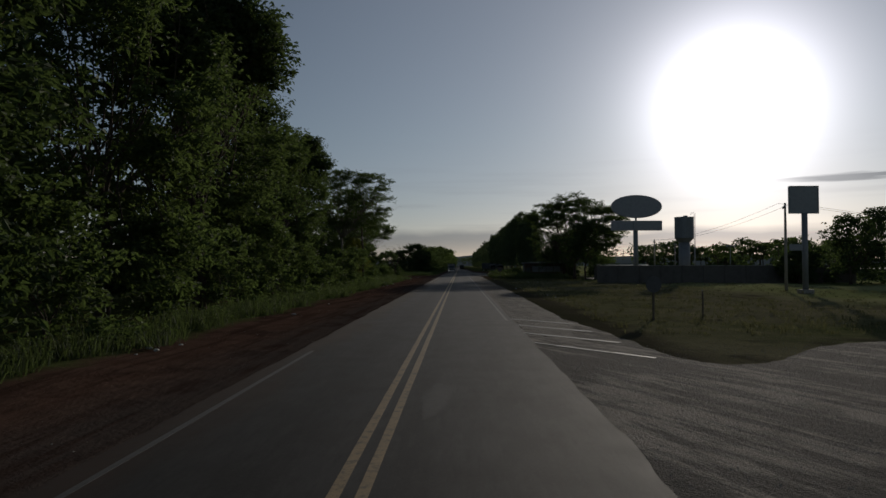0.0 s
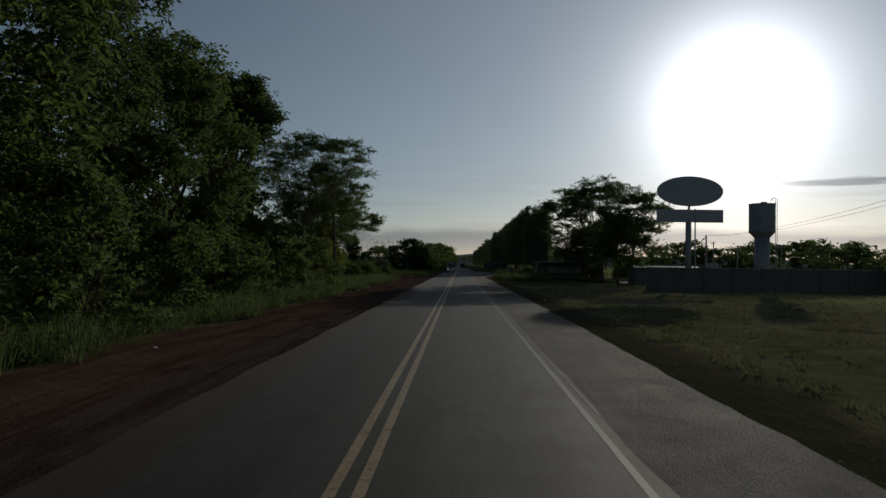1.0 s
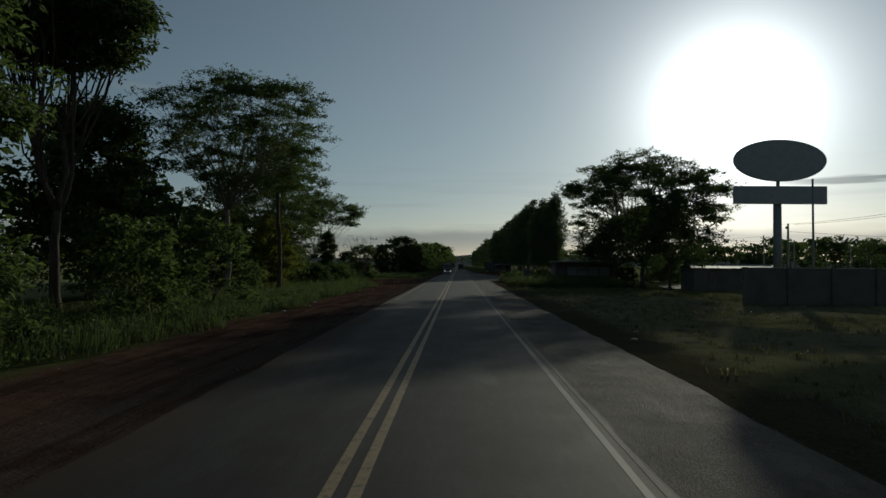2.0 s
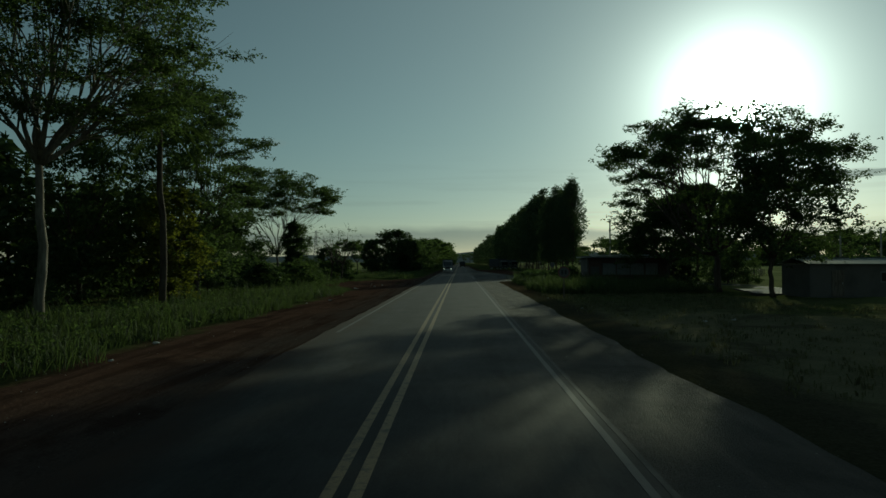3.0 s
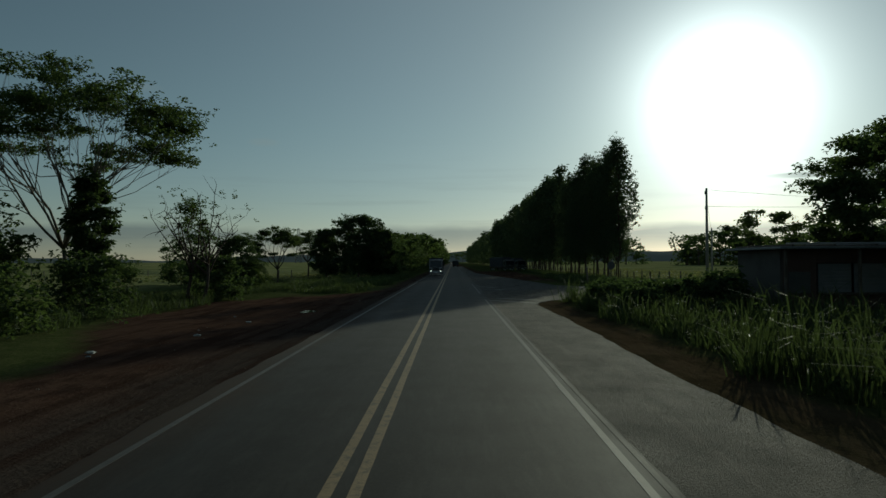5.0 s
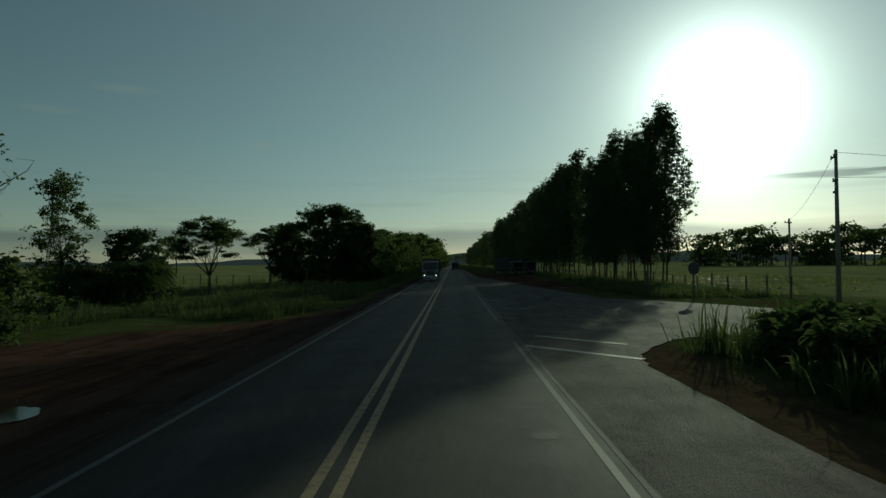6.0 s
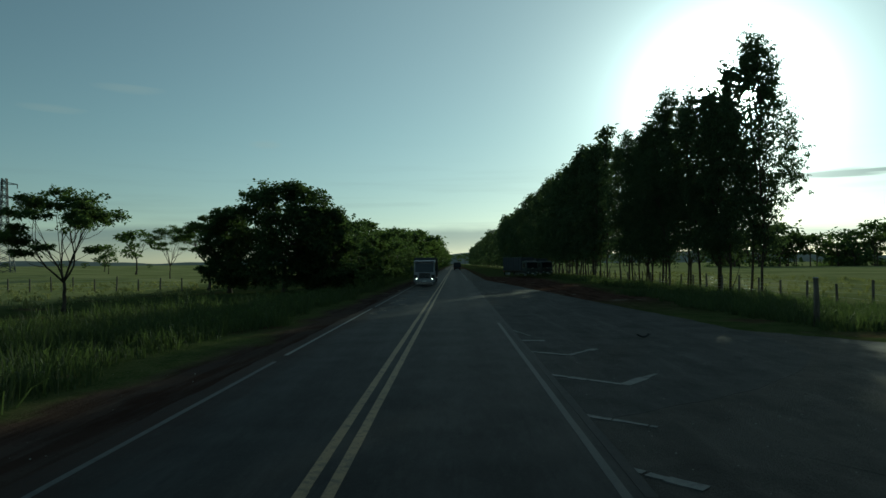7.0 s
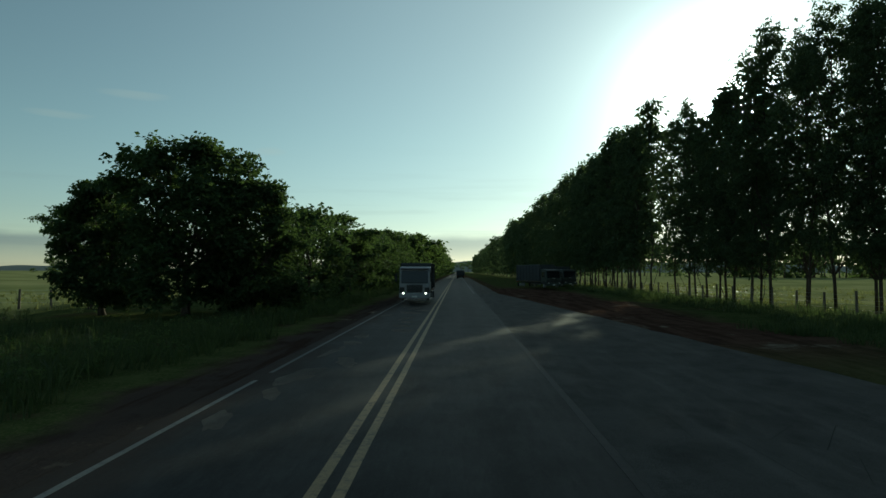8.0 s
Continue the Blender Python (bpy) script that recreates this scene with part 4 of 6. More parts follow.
def pebbles(name, label, boxes, seed, lo, hi, z):
    """Loose stones: squashed eight-sided lumps."""
    rng = np.random.default_rng(seed)
    octa = np.array([(1, 0, 0), (-1, 0, 0), (0, 1, 0), (0, -1, 0), (0, 0, 1), (0, 0, -1)], float)
    tri = np.array([(0, 2, 4), (2, 1, 4), (1, 3, 4), (3, 0, 4), (2, 0, 5), (1, 2, 5), (3, 1, 5), (0, 3, 5)])
    p = np.concatenate([np.stack([rng.uniform(x0, x1, n), rng.uniform(y0, y1, n)], 1) for x0, x1, y0, y1, n in boxes])
    n = len(p)
    r = lo + (hi - lo) * rng.random(n) ** 3
    v = octa[None] * (r[:, None, None] * rng.uniform(0.6, 1.3, (n, 6, 3)) * np.array([1, 1, 0.6]))
    a = rng.uniform(0, 6.28, n)
    c, s = np.cos(a)[:, None], np.sin(a)[:, None]
    v = np.stack([v[:, :, 0] * c - v[:, :, 1] * s, v[:, :, 0] * s + v[:, :, 1] * c, v[:, :, 2]], 2)
    v[:, :, :2] += p[:, None]
    v[:, :, 2] += z + r[:, None] * 0.2
    f = (np.arange(n) * 6)[:, None, None] + tri[None]
    ob = new(name, mesh_data(name, v.reshape(-1, 3), [f.reshape(-1, 3)], CONCRETE))
    tagged(ob, label, "gravel", kind="stuff")


pebbles("gravel", "loose pale gravel on the hard shoulder and apron", [(4.2, 6.6, 20, 62, 1800), (4.2, 6.6, 62, 160, 1200), (6.4, 15, 6, 21, 3600), (3.9, 8, 5, 20, 2400), (8, 15, 18, 24, 700), (4, 16, 164, 187, 1200), (-9, -3.8, 4, 180, 900)], 5, 0.006, 0.022, -0.032)


# ---- trees on the west side ----
WOOD = "roadside wood"
for i, (x, y, h, R, fine) in enumerate(((-18, -6, 17, 6.5, 0), (-17, 6, 18, 6.5, 0), (-16.5, 18, 18, 6.5, 1), (-16.5, 31, 20, 7.0, 1), (-15.2, 40, 19.4, 5.4, 3), (-17.8, 46, 21.6, 6.6, 2), (-19.6, 57, 18.8, 6.6, 1), (-19.5, 69, 18.0, 6.2, 1), (-20.7, 83.5, 19.5, 5.1, 3), (-24.5, 93, 14.0, 5.5, 1))):
    dense_tree(x, y, h, R, 40 + i, "tall dark leafy tree in a roadside wood", 14.0 if fine == 3 else 2.0, 760 if fine else 150, 0.335 if fine else 0.6, n=44, group=WOOD, mat=LEAF if i % 2 else LEAF_DARK, taper=0.72 if fine >= 2 else 0.4, slim=0.24)
for i, (x, y, h, R) in enumerate(((-29, 4, 16, 7), (-29, 24, 17, 7), (-29, 44, 17, 7), (-31, 66, 16, 7), (-33, 88, 16, 7), (-31, 112, 11, 6.5), (-29, 126, 9, 6), (-38, 120, 12, 7), (-40, 140, 9, 6))):
    dense_tree(x, y, h, R, 140 + i, "dark leafy tree deep in the roadside wood", 0.6, 110, 0.7, n=26, group=WOOD)
for i in range(11):
    rng = random.Random(70 + i)
    shrub(-12.6 - rng.uniform(0, 1.6), -6 + i * 9.2, rng.uniform(3.5, 6.5), rng.uniform(2.3, 3.2), 90 + i, "dense green undergrowth shrub at the edge of the wood", LEAF, 340, 0.22, 16, WOOD)
for i, (x, y, h, R) in enumerate(((-24, 100, 4.5, 3.4), (-23, 111, 4.2, 3.2), (-25, 118, 5.0, 3.4), (-25.5, 131, 4.6, 3.4), (-17.6, 133, 2.6, 2.2), (-31, 136, 4.6, 3.6))):
    shrub(x, y, h, R, 170 + i, "dark undergrowth shrub beneath the trees", LEAF_DARK, 300, 0.24, 14, WOOD)
layered_tree(-17.4, 100, 17.9, 7.8, 5, "tall spreading tree with layered crown and pale trunk", 9.0, 1050, 0.15, n=78, r=0.24, fork=0.4, bark=BARK_PALE, mat=LEAF, aside=1.3)
palm(-15.1, 107, 10.5, 11, "tall palm with hanging fronds beside the road", 26, 3.0)
shrub(-17.5, 113, 7.5, 2.6, 12, "yellow-green vine-hung shrub under the trees", LEAF_VINE, 600, 0.2, 18)
dense_tree(-24, 114, 11.0, 4.6, 9, "open leafy tree behind a palm", 2.5, 300, 0.28, n=30, r=0.18, mat=LEAF, slim=0.26)
dense_tree(-19.0, 117.5, 12.8, 4.4, 10, "open leafy tree behind a palm", 2.5, 320, 0.27, n=26, r=0.16, mat=LEAF, slim=0.28)
layered_tree(-20.2, 124, 17.4, 6.9, 6, "slender many-limbed tree with an open feathery crown", 4.2, 900, 0.17, n=66)
shrub(-21, 128, 6.0, 3.4, 13, "dark shrub under an open tree", LEAF_DARK, 500, 0.2, 18)
umbrella_tree(-23.6, 158, 15.6, 9.4, 7, "flat-topped tree spreading above vine-covered bushes", 520, 0.22, 0.24, BARK_PALE, n=48, r=0.17, limbs=9, base=0.60)
shrub(-28.7, 153.5, 8.6, 4.6, 14, "dark mound of vines covering a dead tree", LEAF_DARK, 900, 0.26, 26)
shrub(-20.9, 156.3, 8.1, 1.9, 15, "dark column of vines covering a stump", LEAF_DARK, 700, 0.24, 20)
for i, (x, y, h, R) in enumerate(((-24.5, 152, 6.0, 3.6), (-18, 151, 3.0, 2.4), (-34, 150, 6.2, 4.2), (-15.5, 163, 3.2, 2.4), (-16, 140, 2.6, 2.4), (-22, 139, 3.4, 3.0), (-28, 143, 3.6, 3.0), (-38, 158, 5, 3.5), (-44, 170, 4.5, 3.5), (-27, 189, 2.4, 2.6), (-31.5, 194, 2.8, 2.8), (-23.5, 185, 1.7, 2.0), (-36, 188, 2.6, 3.0))):
    shrub(x, y, h, R, 120 + i, "dark green roadside bush", LEAF_DARK if i % 2 else LEAF, 320, 0.21, 14, "bushes by the pull-off")
palm(112, 222, 8.2, 91, "far slim palm beyond the yard", 18, 2.4)
palm(121, 224, 7.6, 92, "far slim palm beyond the yard", 18, 2.4)
palm(-40.4, 165, 12.0, 16, "slim palm tree standing behind the bushes", 24, 3.0)


def bare_tree(x, y, h, seed, label):
    rng = np.random.default_rng(seed)
    ob = thing("bare_tree", x, y, 0, 0, label, "tree")
    path = bent((0, 0, -0.1), (0.3, 0.2, h * 0.35), rng, 5, 0.1)
    part("trunk", tube(path, np.linspace(0.13, 0.09, 5), 8), BARK, ob, smooth=True)
    for i in range(7):
        a = i * 0.9
        end = np.array([math.cos(a) * h * 0.33, math.sin(a) * h * 0.33, h * rng.uniform(0.6, 1.0)])
        limb = bent(path[-1 - i % 2], end, rng, 6, 0.25)
        geos = [tube(limb, np.linspace(0.07, 0.015, 6), 6)]
        for k in range(9):
            b = limb[rng.integers(2, 6)]
            geos.append(tube(bent(b, b + rng.normal(0, 0.5, 3) + np.array([0, 0, 0.25]), rng, 4, 0.3), [0.025, 0.016, 0.01, 0.005], 4, False))
        part("limb", join(geos), BARK, ob, smooth=True)
    part("crown", leaf_geo(crown_points([(0, 0, h * 0.8, h * 0.4, h * 0.4, h * 0.3)], 360, rng, 0.3, 18), 0.14, rng), LEAF, ob)
    return ob


bare_tree(-15.2, 159.5, 7.0, 17, "nearly leafless twisted small tree by the dirt pull-off")
bare_tree(-16.8, 161, 7.0, 18, "nearly leafless twisted small tree by the dirt pull-off")
dense_tree(-27.5, 187, 9.6, 2.9, 19, "slim open-crowned tree at the field edge", 1.0, 300, 0.2, n=20, r=0.12, taper=0.3, mat=LEAF)
dense_tree(-23.2, 189.5, 5.4, 2.7, 29, "dark bushy small tree at the field edge", 0.4, 380, 0.22, n=24, r=0.1)
palm(-20.5, 184.6, 2.2, 20, "low bushy palm at the field edge", 40, 3.0)
shrub(-20.8, 185.4, 2.6, 2.3, 28, "dark bush at the foot of a low palm", LEAF_DARK, 420, 0.2, 16)
umbrella_tree(-21.5, 200, 7.4, 3.6, 21, "small feathery tree with thin leaning stems", 420, 0.2, 0.25, n=20, r=0.12, limbs=6)
umbrella_tree(-55, 288, 10.6, 5.0, 22, "small feathery tree with thin leaning stems", 420, 0.2, 0.25, n=20, r=0.12, limbs=6)
dense_tree(-14.0, 221, 10.2, 4.5, 23, "broad dark dense tree standing beside the road", 0.8, 820, 0.25, n=36, r=0.26, taper=0.62)
dense_tree(-10.8, 222.5, 7.9, 3.5, 24, "broad dark dense tree standing beside the road", 0.8, 900, 0.235, n=30, r=0.24, taper=0.4)
dense_tree(-19.4, 222, 7.9, 3.3, 25, "broad dark dense tree standing beside the road", 0.8, 850, 0.235, n=28, r=0.22, taper=0.4)
umbrella_tree(-24.2, 229, 8.0, 3.8, 26, "flat-topped small tree beside dense trees", 420, 0.2, 0.35, n=20, r=0.16)
HEDGE = "trees along the road ahead"
hedge = [dense_tree(-10.5, 236, 7.6, 4.2, 30, "green leafy tree in the row along the road", 0.4, 180, 0.375, n=24, r=0.2, group=HEDGE, mat=LEAF_DARK, twigs=1),
         dense_tree(-13.5, 245, 8.6, 4.6, 31, "green leafy tree in the row along the road", 0.4, 180, 0.375, n=24, r=0.2, group=HEDGE, mat=LEAF_DARK, twigs=1),
         umbrella_tree(-12, 254, 9.2, 5.2, 32, "spreading tree in the row along the road", 220, 0.34, 0.35, n=22, r=0.2, group=HEDGE, twigs=1)]
hedge_far = [dense_tree(-12, 402, 9.5, 5.2, 33, "green leafy tree in the row along the road", 0.4, 60, 0.9, n=16, r=0.2, group=HEDGE, mat=LEAF_DARK, twigs=0),
             umbrella_tree(-13, 412, 11, 6.0, 34, "spreading tree in the row along the road", 60, 0.85, 0.35, n=16, r=0.2, group=HEDGE, twigs=0)]
rng = random.Random(4)
y = 262.0
while y < 1100:
    src = hedge[rng.randrange(3)] if y < 345 else hedge_far[rng.randrange(2)]
    s = rng.uniform(0.88, 1.15) * min(1.35, 1 + max(0, y - 262) / 500)
    copy_thing(src, pose(-12 + rng.uniform(-2.0, 1.6), y, 0, 0, 0, rng.uniform(0, 360)) @ Matrix.Diagonal((s, s, s, 1)))
    y += rng.uniform(6, 8) if y < 400 else rng.uniform(11, 16)

# ---- trees on the east side ----
umbrella_tree(25.0, 131, 17.2, 11.2, 60, "large spreading tree with flat layered crown", 940, 0.225, 0.2, n=54, r=0.34, limbs=8, base=0.32)
dense_tree(25.4, 121.5, 11.0, 6.0, 61, "round dense dark tree in a grass yard", 3.4, 900, 0.215, n=28, r=0.2)
dense_tree(24.2, 142.0, 9.6, 6.0, 62, "round dense dark tree in a grass yard", 3.2, 850, 0.215, n=28, r=0.24)
umbrella_tree(34.4, 161, 13.6, 7.8, 63, "flat-topped spreading tree behind a low building", 760, 0.26, 0.3, n=52, r=0.26, limbs=8, base=0.42)
dense_tree(26.0, 157.4, 7.7, 2.7, 65, "small round tree at the end of a low building", 1.0, 420, 0.24, n=26, r=0.12)
layered_tree(27.4, 170.6, 6.8, 3.0, 66, "small airy tree behind a low building", 2.2, 260, 0.22, n=26, r=0.1, limbs=6, mat=LEAF)
shrub(33, 148, 3.2, 2.6, 64, "dark bush in the yard", LEAF_DARK)
for i, (x, y, h, R) in enumerate(((27.2, 146.5, 2.6, 1.8), (36, 152, 4.0, 3.0), (36, 158, 4.6, 3.2), (14.2, 149, 2.0, 1.8), (38, 163, 5.0, 3.6), (12.6, 158.6, 1.2, 1.4), (15.6, 157, 1.4, 1.8), (19.5, 154.5, 1.3, 2.0), (10.8, 156.8, 1.3, 1.5), (10.6, 153.6, 1.25, 1.4), (12.6, 151.6, 1.4, 1.8), (10.9, 150.2, 1.15, 1.4), (13.2, 155.0, 1.4, 1.8))):
    shrub(x, y, h, R, 180 + i, "dark bush beside the roadside stall", LEAF_DARK, 320, 0.22, 14, "bushes by the stall")


def eucalypt(x, y, h, R, low, seed, per_lobe, leaf):
    rng = np.random.default_rng(seed)
    ob = thing("eucalyptus_tree", x, y, 0, 0, "tall narrow eucalyptus with bare lower trunk in a row", "tree", "eucalyptus row")
    path = bent((0, 0, -0.15), (0, 0, h * 0.97), rng, 9, 0.012)
    part("trunk", tube(path, np.linspace(0.115, 0.03, 9), 8), BARK_EUC, ob, smooth=True)
    lobes = np.asarray(euc_lobes(rng, h, R, low))
    for half in np.array_split(np.arange(len(lobes)), 4):
        geos = []
        for c in lobes[half, :3]:
            k = min(7, int(8 * max(0.05, (c[2] - 1.3) / h)))
            geos.append(tube(bent(path[k], c, rng, 4, 0.15), [0.05, 0.035, 0.02, 0.01], 4, False))
        part("limb", join(geos), BARK_EUC, ob)
    part("crown", leaf_geo(crown_points(lobes, per_lobe, rng, 0.42, 9), leaf, rng, 0.22, 0.75), LEAF_EUC, ob)
    return ob


near = [eucalypt(26.6, 214.8, 20.4, 3.0, 3.8, 201, 380, 0.25), eucalypt(26.9, 217.2, 21.0, 3.1, 4.3, 202, 380, 0.25), eucalypt(26.3, 220.0, 20.0, 3.0, 3.4, 203, 380, 0.25)]
thin = [eucalypt(26.6, 300.0, 22.5, 2.8, 3.6, 204, 54, 0.64), eucalypt(26.6, 302.6, 21.5, 2.8, 3.4, 205, 54, 0.64)]
bare = [eucalypt(26.6, 400.0, 22.5, 3.2, 3.0, 206, 21, 1.2), eucalypt(26.6, 404.0, 21.5, 3.2, 3.0, 207, 21, 1.2)]
rng = random.Random(8)
y = 222.6
while y < 1150:
    if not 257.5 < y < 267.5:
        src = near[rng.randrange(3)] if y < 268 else (thin[rng.randrange(2)] if y < 390 else bare[rng.randrange(2)])
        s = rng.uniform(0.86, 1.07) * (1.06 if y > 262 else 0.98)
        copy_thing(src, pose(26.6 + rng.uniform(-0.8, 0.8), y, 0, 0, 0, rng.uniform(0, 360)) @ Matrix.Diagonal((s * 1.05, s * 1.05, s, 1)))
    y += rng.uniform(1.9, 2.9) if y < 320 else (rng.uniform(4, 5.5) if y < 480 else rng.uniform(8, 11))

# ---- distant trees and ridge ----
FAR = "distant trees"
far_kinds = [dense_tree(160, 505, 15, 8, 80, "distant rounded tree beyond the pasture", 0.4, 36, 1.6, n=14, r=0.4, group=FAR, twigs=0),
             umbrella_tree(182, 500, 17, 8, 81, "distant spreading tree beyond the pasture", 36, 1.5, 0.35, n=14, r=0.35, group=FAR, twigs=0)]
rng = random.Random(12)
for x0, x1, y0, y1, n in ((145, 330, 490, 540, 48), (60, 150, 560, 700, 16), (86, 250, 236, 268, 0), (330, 700, 560, 700, 26), (70, 260, 300, 330, 0)):
    for k in range(n):
        s = rng.uniform(1.0, 1.5)
        copy_thing(far_kinds[rng.randrange(2)], pose(x0 + (x1 - x0) * (k + rng.random()) / n, rng.uniform(y0, y1), 0, 0, 0, rng.uniform(0, 360)) @ Matrix.Diagonal((s, s, s * rng.uniform(0.8, 1.1), 1)))
for x, y, s in ((-73, 310, 0.62), (-104, 352, 0.5), (-84, 318, 0.3), (-52, 380, 0.2), (-150, 420, 0.2), (-128, 430, 0.16), (-172, 440, 0.18), (-205, 450, 0.22), (-64, 410, 0.15), (95, 232, 0.62), (104, 240, 0.7), (118, 236, 0.6), (126, 246, 0.75), (140, 240, 0.66), (154, 250, 0.7), (170, 244, 0.62), (186, 252, 0.75), (205, 246, 0.68), (-24, 1240, 1.2), (-8, 1280, 1.1), (8, 1290, 1.1), (20, 1260, 1.2)):
    copy_thing(far_kinds[int(x * 7) % 2 if x > 40 else 1], pose(x, y, 0.6 if x < 0 else -0.1, 0, 0, x) @ Matrix.Diagonal((s, s, s, 1)))


for i, (x, y, h, R) in enumerate(((56, 90, 9.5, 4.6), (63, 94, 11.0, 5.4), (71, 91, 12.0, 5.6), (50.5, 93, 5.0, 3.0))):
    dense_tree(x, y, h, R, 240 + i, "dark leafy tree at the end of the yard", 0.6, 300, 0.32, n=26, r=0.22, group="yard trees")


def ridge():
    xs = np.linspace(-3800, 3800, 160)
    rows = []
    for k, f in ((0, 0.0), (1, 0.55), (2, 1.0), (3, 0.0)):
        h = 46 + 22 * np.sin(xs * 0.0011 + 0.6) + 9 * np.sin(xs * 0.0047) + 3 * np.sin(xs * 0.019)
        rows.append(np.stack([xs, 3300 + 260.0 * k + 0 * xs, np.maximum(h * f, 0) - 1.0], 1))
    n = len(xs)
    i = np.arange(n - 1)
    q = np.concatenate([np.stack([k * n + i, k * n + i + 1, (k + 1) * n + i + 1, (k + 1) * n + i], 1) for k in range(3)])
    # the haze of distance is painted into the blue-grey base colour
    m = Mat("hazy_distant_hills", 1.0, spec=0.0)
    m.color(m.mix(m.noise(0.004, 5), (0.10, 0.12, 0.12), (0.16, 0.18, 0.18)))
    tagged(new("backdrop", mesh_data("backdrop", np.concatenate(rows), q, m.m, True)), "hazy low blue-grey hills on the horizon", "hills", kind="structure")


ridge()

# ---- grass ----
grass("verge_grass", "tall green grass on the roadside verge", [(-12.5, -9.0, 8, 132, 30000), (-20, -12, 60, 135, 16000), (-21, -14.5, 132, 176, 12000), (-12.5, -7.0, 171, 186, 6000), (-10.5, -6.4, 184, 236, 12000), (-18, -10.5, 178, 214, 9000), (-9.5, -6.6, 236, 330, 8000)], 0.46, GRASS, 1, 0.013, 0.7)
grass("tall_grass", "tall rank green grass between road and side track", [(8.6, 17, 124, 160, 17000), (17, 24, 128, 146, 6000), (17, 24, 146, 147, 300)], 0.78, GRASS, 2, 0.018, 0.5)
grass("row_grass", "ragged dark green grass at the foot of the eucalyptus row", [(15.5, 25, 187, 216, 18000), (19, 25.4, 216, 300, 14000)], 0.36, GRASS, 12, 0.016, 0.5)
weeds("verge_weeds", "low broad-leaved green weeds among the verge grass", [(-13, -9.2, 8, 132, 900), (-20, -13, 70, 150, 700), (-11, -7, 186, 232, 300), (9, 17, 126, 160, 350)], LEAF, 9)
grass("yard_grass", "short dry patchy grass in the open yard", [(8, 26, 24, 110, 20000), (26, 44, 28, 110, 7000), (8, 22, 108, 124, 6000)], 0.10, GRASS_DRY, 3, 0.016)
grass("pasture_grass", "grazed pale green pasture grass", [(26, 60, 190, 330, 9000), (-60, -22, 200, 260, 7000)], 0.25, GRASS_PALE, 4, 0.03)


# ---- things on the east side: signs, tank, poles, buildings ----
def ellipse(a, b, n=48):
    return [(a * math.cos(2 * math.pi * k / n), b * math.sin(2 * math.pi * k / n)) for k in range(n)]


def moved(bm, x, y, z, rx=0, ry=0, rz=0):
    bmesh.ops.transform(bm, matrix=pose(x, y, z, rx, ry, rz), verts=bm.verts[:])
    return bm


def oval_sign():
    ob = thing("advertising_sign", 31.9, 110, 0, 0, "large blank grey oval sign on a steel post", "sign")
    part("oval_panel", moved(outline(ellipse(4.35, 1.95), 0.36, bevel=0.03), 0, 0, 12.75), SIGN_BACK, ob)
    rim = []
    for k in range(48):
        a0, a1 = 2 * math.pi * k / 48, 2 * math.pi * (k + 1) / 48
        rim.append(((4.35 * math.cos(a0), 0, 12.75 + 1.95 * math.sin(a0)), (4.35 * math.cos(a1), 0, 12.75 + 1.95 * math.sin(a1))))
    part("rim", join([tube(np.array(r), 0.06, 6, False) for r in rim]), STEEL_GREY, ob)
    part("lower_panel", block((0, 0, 9.45, 8.7, 0.34, 1.7)), SIGN_BACK, ob)
    part("post", tube([(0, 0.5, -0.2), (0, 0.5, 5), (0, 0.5, 10.2)], [0.40, 0.38, 0.36], 16), STEEL_GREY, ob, smooth=True)
    part("neck", tube([(0, 0.36, 9.6), (0, 0.36, 11.2)], 0.16, 10), STEEL_GREY, ob, smooth=True)
    for x in (-0.9, 0.9):
        part("brace", tube([(0, 0.5, 8.9), (x * 2.2, 0.22, 9.3)], 0.06, 6), STEEL_GREY, ob)
    part("base_block", block((0, 0.5, 0.05, 1.5, 1.5, 0.5)), CONCRETE, ob)


def square_sign():
    ob = thing("square_sign", 34.6, 62, 0, 0, "tall blank square sign on a steel post", "sign")
    part("panel", block((0, 0, 8.9, 2.75, 0.3, 2.65)), SIGN_BACK, ob)
    part("frame", block((0, -0.17, 10.2, 2.8, 0.06, 0.1), (0, -0.17, 7.6, 2.8, 0.06, 0.1), (-1.36, -0.17, 8.9, 0.1, 0.06, 2.6), (1.36, -0.17, 8.9, 0.1, 0.06, 2.6)), STEEL_GREY, ob)
    part("post", tube([(0.1, 0, -0.2), (0.1, 0, 7.6)], 0.27, 14), STEEL_GREY, ob, smooth=True)
    part("small_panel", block((-0.7, 0, 4.3, 1.3, 0.16, 0.6)), SIGN_BACK, ob)
    part("base_block", block((0.1, 0, 0.05, 1.1, 1.1, 0.4)), CONCRETE, ob)


